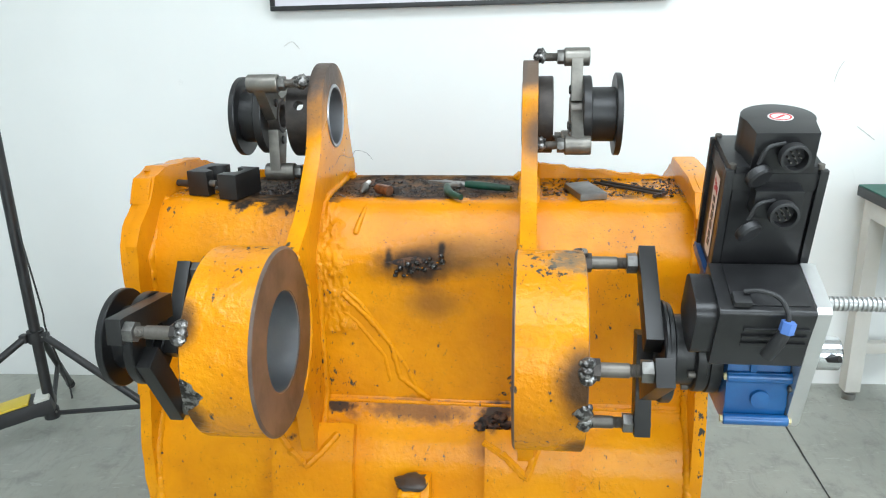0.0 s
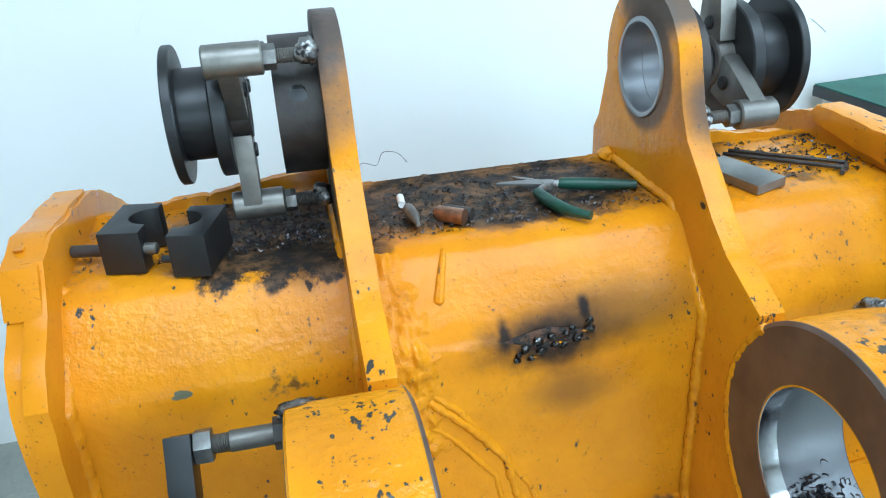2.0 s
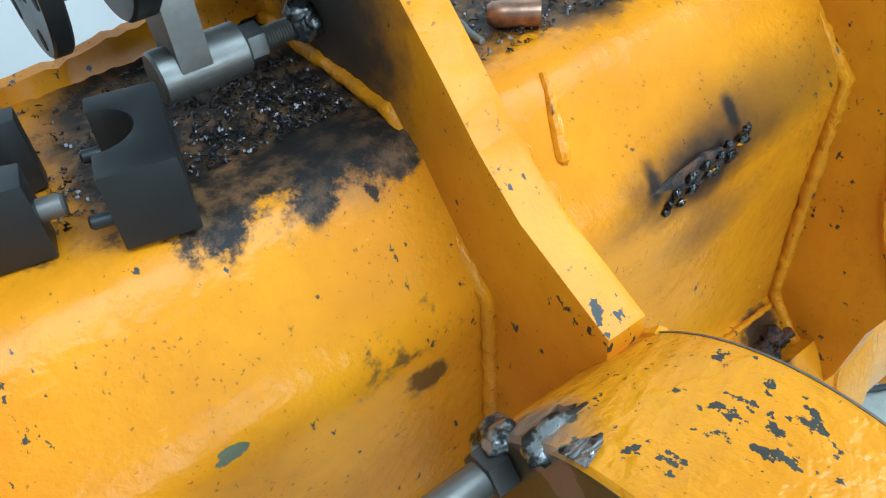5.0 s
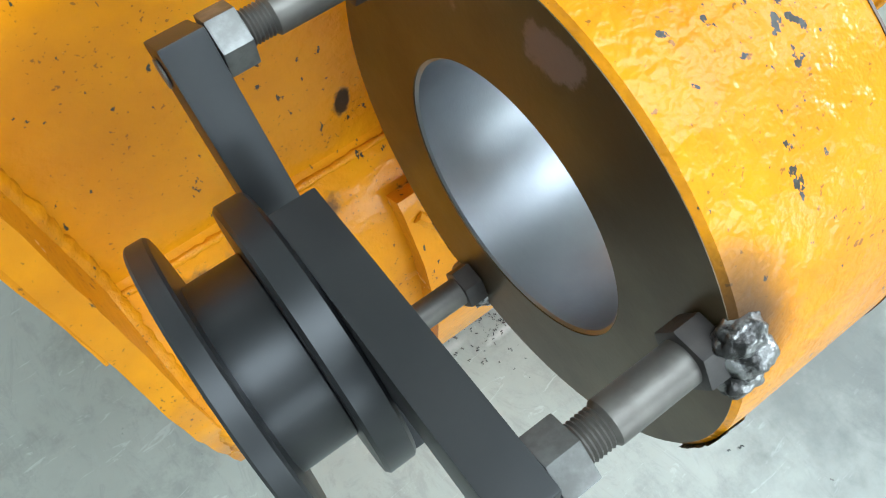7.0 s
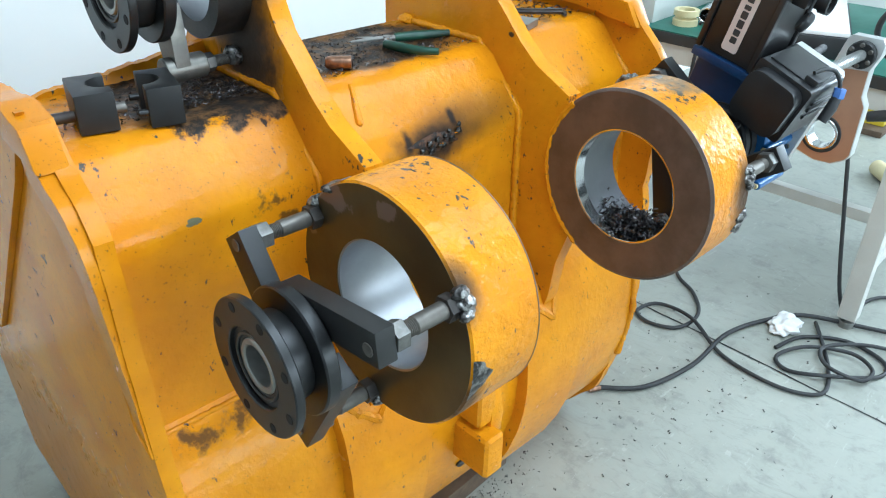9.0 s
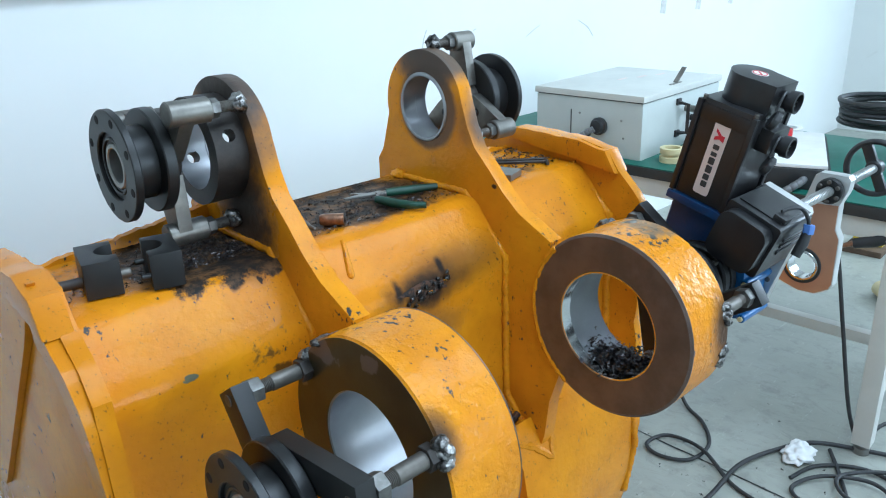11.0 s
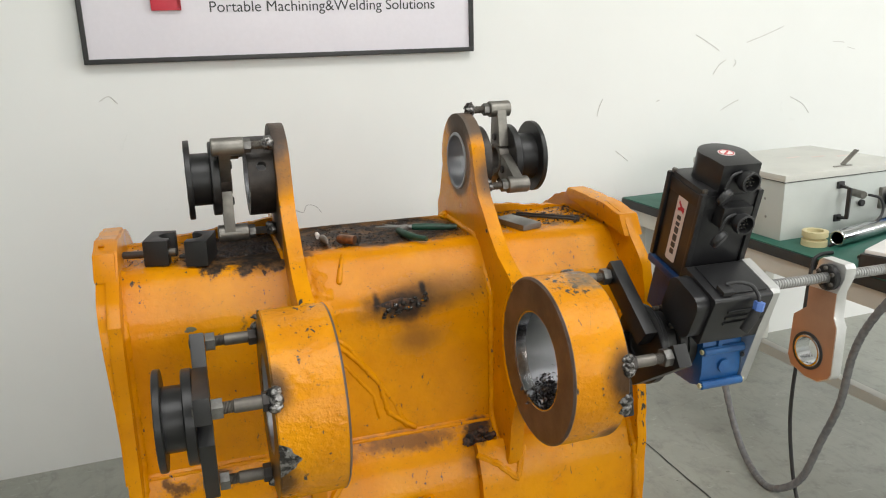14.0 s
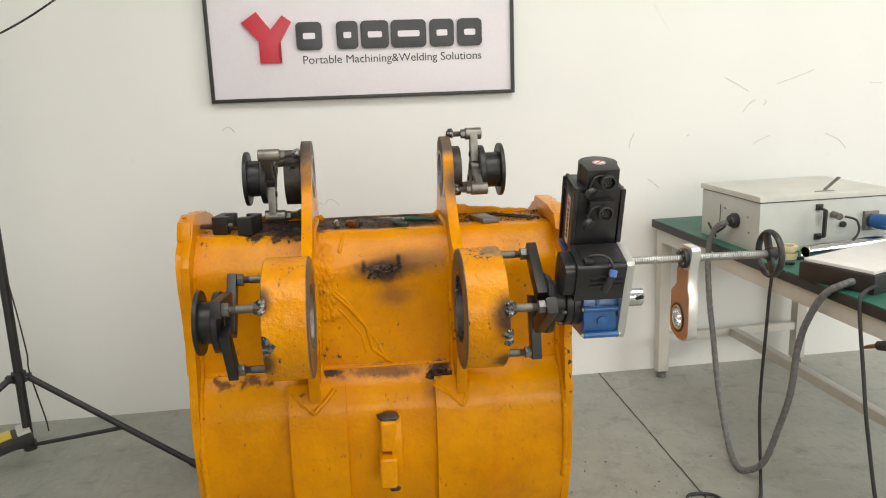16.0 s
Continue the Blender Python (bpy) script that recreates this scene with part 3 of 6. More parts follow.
def build_room():
    w = Matrix.Translation((0, 2.866, 0)) @ Matrix.Rotation(radians(WALL_TURN), 4, "Z")
    bm = box(-4.7, 6.2, 0.0, 0.2, 0.0, 3.6)
    north = part("wall_north", bm, WALL)
    north.matrix_basis = w
    tagged(north, "white painted plaster wall with faint scuffs behind the bucket", "wall", kind="structure")
    bm = box(-4.7, 6.2, -4.2, 3.3, -0.2, 0.0)
    tagged(part("floor", bm, FLOOR), "worn grey-green concrete floor with stains and saw-cut joints", "floor", kind="structure")
    # the ceiling is unseen; its opening is added to let overhead light in
    bm = bmesh.new()
    for x0, x1, y0, y1 in ((-4.7, -1.35, -4.2, 3.3), (2.35, 6.2, -4.2, 3.3), (-1.35, 2.35, -4.2, -0.65), (-1.35, 2.35, 0.95, 3.3)):
        join(bm, box(x0, x1, y0, y1, 3.4, 3.6))
    tagged(part("ceiling", bm, CEILING), "plain white ceiling out of view, with one long opening added for overhead light", "ceiling", kind="structure")

    def pierced(name, x0, x1, y0, y1, along, a0, a1, z0, z1):
        """A wall with one window opening between a0 and a1."""
        bm = bmesh.new()
        lo, hi = (x0, x1) if along == "x" else (y0, y1)
        for s, e, b, t in ((lo, a0, 0, 3.4), (a1, hi, 0, 3.4), (a0, a1, 0, z0), (a0, a1, z1, 3.4)):
            join(bm, box(s, e, y0, y1, b, t) if along == "x" else box(x0, x1, s, e, b, t))
        tagged(part(name, bm, WALL), "white plaster wall out of view with an assumed wide window opening", "wall", kind="structure")

    # walls out of view; their window openings are assumed
    pierced("wall_south", -4.7, 6.2, -4.2, -4.0, "x", -1.9, 2.7, 1.9, 3.15)
    pierced("wall_west", -4.7, -4.5, -4.0, 3.0, "y", -2.2, -0.9, 1.1, 3.1)
    pierced("wall_east", 6.0, 6.2, -4.0, 2.9, "y", -2.2, 0.5, 1.2, 3.2)
    # saw-cut joints in the slab
    for i, (a, b) in enumerate((((1.145, 2.84), (0.98, -0.2)), ((-2.6, 2.9), (-2.75, -3.0)))):
        d = Vector((b[0] - a[0], b[1] - a[1], 0))
        n = Vector((-d.y, d.x, 0)).normalized() * 0.004
        bm = bmesh.new()
        rng = random.Random(i)
        left, right = [], []
        for k in range(61):
            p = Vector((a[0], a[1], 0.0012)) + d * (k / 60) + n * rng.uniform(-0.4, 0.4)
            left.append(bm.verts.new(p - n * rng.uniform(0.5, 1)))
            right.append(bm.verts.new(p + n * rng.uniform(0.5, 1)))
        for k in range(60):
            bm.faces.new((left[k], left[k + 1], right[k + 1], right[k]))
        tagged(part("floor_joint", bm, TABLE_EDGE), "dark dirt-filled saw-cut joint in the concrete", "floor joint", kind="structure")


build_room()

# ---- the bucket ----
LOW, HIGH = (1.285, 0.881), (1.734, 1.199)   # the two pin lines
XL0, XL1, XR0, XR1 = -0.277, -0.246, 0.150, 0.181
SKIN = [(1.818, 1.052), (1.806, 1.046), (1.614, 1.046), (1.600, 1.042), (1.586, 1.032), (1.524, 0.957), (1.517, 0.940), (1.520, 0.80), (1.516, 0.655), (1.497, 0.640),
        (1.462, 0.600), (1.436, 0.545), (1.424, 0.48), (1.420, 0.42), (1.424, 0.36), (1.436, 0.30), (1.457, 0.235), (1.487, 0.17), (1.53, 0.11), (1.59, 0.07), (1.68, 0.05), (1.95, 0.05), (2.25, 0.06)]


def offset_line(line, d):
    out = []
    for i, (y, z) in enumerate(line):
        a, b = line[max(i - 1, 0)], line[min(i + 1, len(line) - 1)]
        ty, tz = b[0] - a[0], b[1] - a[1]
        n = math.hypot(ty, tz)
        out.append((y - tz / n * d, z + ty / n * d))
    return out


def sheet(line, x0, x1, thick, nx, seed, dent=0.0015):
    """A bent plate along x with a little dent and wave."""
    inner = offset_line(line, thick)
    bm = bmesh.new()
    cols = []
    for i in range(nx + 1):
        x = x0 + (x1 - x0) * i / nx
        o, n2 = [], []
        for j, (y, z) in enumerate(line):
            w = dent * noise.noise(Vector((x * 7 + seed, y * 9, z * 9)))
            o.append(bm.verts.new((x, y + w, z + w)))
            n2.append(bm.verts.new((x, inner[j][0], inner[j][1])))
        cols.append((o, n2))
    for (a, b), (c, d) in zip(cols, cols[1:]):
        for j in range(len(line) - 1):
            bm.faces.new((a[j], a[j + 1], c[j + 1], c[j]))
            bm.faces.new((b[j], d[j], d[j + 1], b[j + 1]))
        bm.faces.new((a[0], c[0], d[0], b[0]))
        bm.faces.new((a[-1], b[-1], d[-1], c[-1]))
    for o, n2 in (cols[0], cols[-1]):
        for j in range(len(line) - 1):
            bm.faces.new((o[j], n2[j], n2[j + 1], o[j + 1]))
    return bm


def fine_line(line, step=0.02):
    out = []
    for a, b in zip(line, line[1:]):
        n = max(1, int(math.hypot(b[0] - a[0], b[1] - a[1]) / step))
        out += [(a[0] + (b[0] - a[0]) * k / n, a[1] + (b[1] - a[1]) * k / n) for k in range(n)]
    return out + [line[-1]]


def drilled_ring(x0, x1, r, rin, cy, cz, seg=64):
    """A ring with a round radial hole on two opposite sides."""
    bm = bmesh.new()
    xs = [x0 + (x1 - x0) * t for t in (0, 0.28, 0.43, 0.58, 0.73, 1)]
    mid, holes = (xs[1] + xs[4]) / 2, (seg // 2 - 4, seg - 4)
    grid = {}
    for wall, rad in enumerate((r, rin)):
        for i, x in enumerate(xs):
            for k in range(seg):
                a, xx = 2 * math.pi * k / seg, x
                for h in holes:
                    d = (k - h + seg // 2) % seg - seg // 2
                    if abs(d) <= 1 and i in (1, 4) or abs(d) == 1 and i in (2, 3):
                        # draw the rim of the hole into a circle
                        u, v = (xx - mid), d * 2 * math.pi / seg * rad
                        n = math.hypot(u, v)
                        xx, a = mid + u / n * 0.0105, 2 * math.pi * h / seg + v / n * 0.0105 / rad
                grid[wall, i, k] = bm.verts.new((xx, cy + rad * math.cos(a), cz + rad * math.sin(a)))
    for i in range(len(xs) - 1):
        for k in range(seg):
            n = (k + 1) % seg
            hole = any(1 <= i <= 3 and k in (h - 1, h) for h in holes)
            if not hole:
                for w in (0, 1):
                    bm.faces.new((grid[w, i, k], grid[w, i, n], grid[w, i + 1, n], grid[w, i + 1, k]))
    for k in range(seg):
        n = (k + 1) % seg
        for i in (0, len(xs) - 1):
            bm.faces.new((grid[0, i, k], grid[0, i, n], grid[1, i, n], grid[1, i, k]))
    for h in holes:
        rim = [(1, h - 1), (1, h), (1, h + 1), (2, h + 1), (3, h + 1), (4, h + 1), (4, h), (4, h - 1), (3, h - 1), (2, h - 1)]
        for (i, k), (i2, k2) in zip(rim, rim[1:] + rim[:1]):
            bm.faces.new((grid[0, i, k], grid[0, i2, k2], grid[1, i2, k2], grid[1, i, k]))
    bmesh.ops.delete(bm, geom=[v for v in bm.verts if not v.link_faces], context="VERTS")
    return bm


def overlay():
    """A lumpy weld overlay lying on the skin beside an ear, with a ragged rim."""
    line = fine_line([p for p in SKIN if 0.68 < p[1] < 1.045], 0.006)
    out = offset_line(line, -1.0)
    bm = bmesh.new()
    nx, x0, x1 = 56, XL1 - 0.004, -0.08
    rows = []
    for j, (y, z) in enumerate(line):
        ny, nz = out[j][0] - y, out[j][1] - z
        row = []
        for i in range(nx + 1):
            x = x0 + (x1 - x0) * i / nx
            reach = 0.055 + 0.03 * noise.noise(Vector((z * 9, 3, 0))) + (0.012 * max(0, 1 - abs(z - 0.80) / 0.12)) - 0.02 * max(0, (z - 0.99) / 0.05)
            edge = (x0 + reach - x) / 0.02 + 0.9 * noise.noise(Vector((x * 60, 0, z * 60)))
            body = max(-0.3, min(1.0, edge))
            h = 0.006 * body + 0.0085 * max(0, body) * (noise.noise(Vector((x * 140, 1, z * 95))) + 0.5 * noise.noise(Vector((x * 190, 5, z * 190))))
            row.append(bm.verts.new((x, y + ny * h, z + nz * h)))
        rows.append(row)
    for a, c in zip(rows, rows[1:]):
        for i in range(nx):
            bm.faces.new((a[i], a[i + 1], c[i + 1], c[i]))
    return bm


def build_bucket():
    bucket = thing("excavator_bucket", "orange-painted steel excavator bucket with welded ears, chipped and sooty", "excavator bucket", on_bucket=True)
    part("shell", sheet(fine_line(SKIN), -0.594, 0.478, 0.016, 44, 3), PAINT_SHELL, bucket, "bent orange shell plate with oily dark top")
    # raised torn lip along the back of the top plate
    for k, (x0, x1, h0, h1) in enumerate(((-0.600, XL0, 0.002, 0.036), (XL1, XR0, 0.003, 0.004), (XR1, 0.478, 0.036, 0.004))):
        bm = bmesh.new()
        n = 40
        rng = random.Random(k)
        rows = []
        for i in range(n + 1):
            t = i / n
            h = h0 + (h1 - h0) * (t if h1 > h0 else t ** 0.8) + 0.004 * noise.noise(Vector((t * 9, k, 0))) + rng.uniform(-0.0015, 0.0015)
            x = x0 + (x1 - x0) * t
            rows.append([bm.verts.new((x, 1.806 + rng.uniform(-.002, .002), 1.030)), bm.verts.new((x, 1.810 + h * 0.3, 1.046 + h)), bm.verts.new((x, 1.824 + h * 0.3, 1.046 + h)), bm.verts.new((x, 1.826, 1.030))])
        for a, c in zip(rows, rows[1:]):
            for j in range(3):
                bm.faces.new((a[j], a[j + 1], c[j + 1], c[j]))
        bm.faces.new(rows[0])
        bm.faces.new(rows[-1][::-1])
        part("back_lip", bm, PAINT_SHELL if h1 < h0 + 0.002 and h0 < 0.01 else PAINT_PLAIN, bucket, "uneven torn back edge")
    # side plates
    left = [(1.440, 0.29), (1.424, 0.40), (1.414, 0.50), (1.418, 0.58), (1.436, 0.66), (1.448, 0.74), (1.458, 0.82), (1.466, 0.93), (1.474, 0.985), (1.496, 1.018), (1.550, 1.052), (1.580, 1.098), (1.625, 1.108), (1.815, 1.090), (1.875, 1.072),
            (2.25, 0.86), (2.42, 0.50), (2.33, 0.06), (1.66, 0.03), (1.56, 0.055), (1.487, 0.14)]
    side = part("side_plate", prism([ragged(left, 0.02, 0.0022, 4)], -0.613, -0.590, 0.003), PAINT_PLAIN, bucket, "side plate with a battered edge")
    bm = prism([ragged([(1.441, 0.68), (1.451, 0.74), (1.461, 0.82), (1.469, 0.93), (1.477, 0.983), (1.498, 1.016), (1.550, 1.050), (1.60, 1.060), (1.60, 1.03), (1.545, 0.99), (1.515, 0.93), (1.500, 0.82), (1.48, 0.70)], 0.02, 0.0015, 14)], -0.632, -0.6125, 0.004)
    for v in bm.verts:
        if v.co.x < -0.62:
            v.co.x = -0.6135 - 0.0175 * max(0.0, min(1.0, (v.co.z - 0.68) / 0.36)) ** 1.2
    part("side_lip", bm, PAINT_PLAIN, side)
    cheek = [(1.60, 1.108), (1.70, 0.985), (2.17, 0.50), (2.40, 0.42), (2.40, 0.55), (2.24, 0.85), (1.86, 1.072), (1.70, 1.10)]
    part("wear_plate", prism([cheek], -0.624, -0.6132, 0.002), PAINT_PLAIN, side)
    part("side_lip", prism([ragged([(1.545, 1.050), (1.575, 1.098), (1.63, 1.112), (1.815, 1.094), (1.82, 1.072), (1.62, 1.06)], 0.02, 0.002, 9)], -0.634, -0.594, 0.006), PAINT_PLAIN, side)
    right = [(1.440, 0.29), (1.426, 0.40), (1.424, 0.55), (1.432, 0.66), (1.440, 0.72), (1.436, 0.82), (1.428, 0.92), (1.446, 0.99), (1.475, 1.02), (1.50, 1.045), (1.53, 1.085), (1.60, 1.098), (1.76, 1.100), (1.875, 1.066),
             (2.25, 0.86), (2.42, 0.50), (2.33, 0.06), (1.66, 0.03), (1.56, 0.055), (1.487, 0.14)]
    side2 = part("side_plate", prism([ragged(right, 0.02, 0.0022, 5)], 0.476, 0.499, 0.003), PAINT_PLAIN, bucket, "side plate with a battered edge")
    part("side_lip", prism([ragged([(1.50, 1.040), (1.53, 1.085), (1.60, 1.100), (1.78, 1.104), (1.80, 1.076), (1.60, 1.055)], 0.02, 0.002, 19)], 0.464, 0.512, 0.006), PAINT_PLAIN, side2)
    # ears with their bores
    ear = circle(*HIGH, 0.1095, 30, -12, 158) + [(1.628, 1.222), (1.613, 1.175), (1.595, 1.140), (1.560, 1.106), (1.524, 1.068), (1.486, 1.037), (1.410, 1.000)]
    ear += circle(*LOW, 0.153, 24, 36, -52) + [(1.405, 0.68), (1.415, 0.60), (1.430, 0.555), (1.50, 0.60), (1.55, 0.66), (1.55, 0.93), (1.63, 1.02), (1.885, 1.02), (1.884, 1.075), (1.866, 1.10)]
    for x0, x1, words in ((XL0, XL1, "ear plate burnt grey at its top"), (XR0, XR1, "ear plate burnt brown round its bore")):
        e = part("ear", prism([ear, circle(*HIGH, 0.0665, 48)], x0, x1, 0.0025), PAINT_EAR, bucket, words)
        out = x0 == XL0
        a, b = (x0 - 0.052, x0 + 0.001) if out else (x1 - 0.001, x1 + 0.030)
        boss = part("boss", drilled_ring(a, b, 0.084, 0.0595, *HIGH) if out else ring_body(a, b, 0.078, 0.0600, *HIGH), BURNT, e, "burnt dark steel boss ring")
        boss.data.materials.append(BORE)
        for p in boss.data.polygons:
            rr = math.hypot(p.center.y - HIGH[0], p.center.z - HIGH[1])
            p.material_index = int(rr < 0.0605)
        part("bore_sleeve", ring_body(x0 - 0.002, x1 + 0.002, 0.0668, 0.0585, *HIGH), BORE, e, "bright freshly bored sleeve")
        s = 1 if out else -1
        xin = x1 if out else x0
        part("weld_bead", bead([(xin, 1.805, 1.05), (xin, 1.62, 1.05), (xin + 0.002 * s, 1.515, 0.945), (xin + 0.002 * s, 1.512, 0.66), (xin + 0.004 * s, 1.45, 0.585)], 0.0075, 11 + out), BEAD_PAINT, e)
        xo = x0 if out else x1
        part("weld_bead", bead([(xo, 1.805, 1.05), (xo, 1.62, 1.05), (xo - 0.002 * s, 1.515, 0.945), (xo - 0.002 * s, 1.512, 0.66), (xo - 0.004 * s, 1.45, 0.585)], 0.0068, 21 + out), BEAD_PAINT, e)
        part("corner_weld", blob((xin + 0.008 * s, 1.815, 1.052), (0.011, 0.017, 0.010), 5 + out, 0.45), PAINT_EAR, e)
    # pin rings
    for x0, x1, rin, fl, fr, words in ((-0.357, -0.243, 0.0862, FACE_OLIVE, FACE_BROWN, "pin ring"), (0.146, 0.256, 0.0948, FACE_BROWN, FACE_BROWN, "wider pin ring")):
        r = 0.161
        prof = [(x0 + 0.003, r), (x0 + 0.02, r + 0.0005), (x1 - 0.02, r), (x1 - 0.003, r)]
        ring = part("pin_ring", lathe([(x0 + 0.0035, r - 0.0045), (x0 + 0.0005, r - 0.003)] + prof + [(x1 - 0.0005, r - 0.003), (x1 - 0.0035, r - 0.0045)], *LOW, 96, True), PAINT_RING, bucket, words + " painted orange outside")
        part("ring_face", lathe([(x0, rin + 0.002), (x0, r - 0.003), (x0 + 0.006, r - 0.003), (x0 + 0.006, rin + 0.002)], *LOW, 96, True), fl, ring, "bare machined ring face")
        part("ring_face", lathe([(x1, rin + 0.002), (x1, r - 0.003), (x1 - 0.006, r - 0.003), (x1 - 0.006, rin + 0.002)], *LOW, 96, True), fr, ring, "bare machined ring face")
        if x0 > 0:
            part("bored_band", ring_body(x0 + 0.0008, x0 + 0.024, rin + 0.002, rin - 0.0012, *LOW, 96, 0.0005), CHROME, ring, "bright polished band")
        part("bore_sleeve", lathe([(x0 + 0.0006, rin + 0.0025), (x0 + 0.0025, rin), (x1 - 0.0025, rin), (x1 - 0.0006, rin + 0.0025), (x1 - 0.004, rin + 0.006), (x0 + 0.004, rin + 0.006)], *LOW, 96, True), BORE, ring, "bright bored inner wall")
    for x0, xin in ((XL1, -0.2425), (XR0, 0.1495)):
        pts = [(xin if x0 == XR0 else x0 + 0.001, y, z) for y, z in circle(*LOW, 0.1585, 24, 45, -60)]
        part("ring_weld", bead(pts, 0.006, 31), BEAD_PAINT, bucket)
    # straps on the belly, under the ears
    belly = [p for p in SKIN if 0.12 < p[1] < 0.635]
    belly = [(1.471, 0.612)] + belly[1:] if belly[0][1] > 0.612 else [(1.471, 0.612)] + belly
    for x0, x1 in ((-0.338, -0.174), (0.087, 0.251)):
        part("wear_strap", sheet(offset_line(fine_line(belly), -0.026), x0, x1, 0.027, 8, 7, 0.0006), PAINT_SHELL, bucket)
    for pts in (((-0.325, 1.438, 0.608), (-0.300, 1.425, 0.575), (-0.266, 1.412, 0.552), (-0.235, 1.425, 0.580), (-0.205, 1.440, 0.612)), ((0.085, 1.440, 0.606), (0.130, 1.425, 0.580), (0.168, 1.412, 0.548), (0.182, 1.428, 0.585), (0.192, 1.440, 0.612))):
        part("strap_weld", bead(pts, 0.0085, 45), BEAD_PAINT, bucket)
    # long seams
    part("crease_weld", bead([(-0.59, 1.508, 0.648), (-0.29, 1.508, 0.648)], 0.004, 41), BEAD_PAINT, bucket)
    part("crease_weld", bead([(-0.24, 1.508, 0.648), (0.14, 1.508, 0.648)], 0.0042, 42), BEAD_PAINT, bucket)
    part("crease_weld", bead([(0.19, 1.508, 0.648), (0.47, 1.508, 0.648)], 0.004, 43), BEAD_PAINT, bucket)
    for x, s in ((-0.591, 51), (0.475, 52)):
        part("side_weld", bead([(x, 1.62, 1.044), (x, 1.52, 0.948), (x, 1.514, 0.67), (x, 1.44, 0.56), (x, 1.42, 0.43), (x, 1.44, 0.28)], 0.010, s), BEAD_PAINT, bucket)
    # old repair welds beside the left ear
    part("repair_weld", overlay(), BEAD_PAINT, bucket, "thick old weld overlay under paint")
    part("repair_weld", bead([(-0.20, 1.520, 0.88), (-0.15, 1.520, 0.83), (-0.105, 1.521, 0.77), (-0.09, 1.520, 0.70), (-0.03, 1.514, 0.655)], 0.0065, 71), BEAD_PAINT, bucket)
    part("repair_weld", bead([(-0.215, 1.521, 0.905), (-0.165, 1.521, 0.86), (-0.125, 1.521, 0.80), (-0.075, 1.521, 0.72), (-0.05, 1.516, 0.66)], 0.0052, 73), BEAD_PAINT, bucket)
    part("repair_weld", bead([(-0.225, 1.521, 0.86), (-0.175, 1.521, 0.82), (-0.12, 1.521, 0.745), (-0.11, 1.519, 0.69)], 0.0045, 74), BEAD_PAINT, bucket)
    part("paint_run", tube(spline([(-0.157, 1.597, 1.040), (-0.161, 1.586, 1.031), (-0.166, 1.575, 1.018), (-0.171, 1.562, 1.002), (-0.175, 1.552, 0.990)], 4), [(0.0035 + 0.0035 * i / 14) * (1.0, 0.95, 0.75, 0.2)[max(0, i - 13)] for i in range(17)], 10), BEAD_PAINT, bucket)
    # burnt weld pad between the ears
    pad = part("weld_pad", blob((-0.050, 1.520, 0.940), (0.052, 0.0035, 0.014), 9, 0.6), DIRT, bucket, "sooty cluster of test welds")
    rng = random.Random(8)
    for k in range(14):
        u, low = k % 7, (k // 7) * 0.75
        size = rng.uniform(0.0030, 0.0054)
        part("weld_spot", blob((-0.092 + 0.0148 * u + 0.004 * low + rng.uniform(-.004, .004), 1.5155, 0.930 + 0.0052 * u - 0.019 * low + rng.uniform(-.004, .004)), (size * 1.2, 0.0030, size), 80 + k, 0.6, 3), SPATTER, pad)
    for k in (0, 2, 4):
        part("paint_flake", blob((-0.074 + 0.018 * k + rng.uniform(-.004, .004), 1.5150, 0.922 + 0.006 * k + rng.uniform(-.003, .003)), (0.0048, 0.0012, 0.0014), 20 + k, 0.5, 2), BEAD_PAINT, pad, "scorched yellow paint")
    # lifting eye on the belly
    eye = part("lifting_eye", prism([[(1.445, 0.535), (1.395, 0.540), (1.372, 0.505), (1.362, 0.45), (1.366, 0.40), (1.385, 0.355), (1.445, 0.335)], circle(1.405, 0.44, 0.018, 20)], -0.050, -0.018, 0.006), PAINT_SHELL, bucket, "lifting eye with a sooty top")
    part("stop_block", box(-0.086, -0.036, 1.338, 1.43, 0.335, 0.428, 0.015, 3), PAINT_RING, eye)
    part("stop_block", box(-0.080, -0.034, 1.365, 1.44, 0.436, 0.530, 0.014, 3), PAINT_RING, eye)
    for k, (x, y, z) in enumerate(((0.088, 1.478, 0.632), (0.112, 1.482, 0.636), (0.100, 1.470, 0.618), (0.128, 1.478, 0.622), (0.076, 1.474, 0.620))):
        part("burnt_cap", blob((x, y, z), (0.013, 0.009, 0.009), 60 + k, 0.8), DIRT, bucket, "lump of burnt dirt")
    # solid black lump gives the drain hole its dark inside; nothing is cut
    part("drain_hole_shade", blob((-0.042, 1.442, 0.279), (0.017, 0.008, 0.008), 3, 0.2), PLASTIC, bucket, "dark oval lump painted as the shaded inside of a drain hole")
    part("burnt_cap", blob((-0.052, 1.400, 0.534), (0.032, 0.030, 0.010), 6, 0.35), DARK_STEEL, eye)
    for cx, ang, size, seed in ((0.250, 190, (0.014, 0.008, 0.013), 5), (0.252, 197, (0.012, 0.008, 0.012), 6), (0.235, 84, (0.020, 0.016, 0.003), 7), (-0.342, 52, (0.022, 0.012, 0.004), 8)):
        y, z = LOW[0] + 0.1585 * math.cos(radians(ang)), LOW[1] + 0.1585 * math.sin(radians(ang))
        part("tack_weld", blob((cx, y, z), size, seed, 0.4), WELD, bucket, "torn bare tack weld")
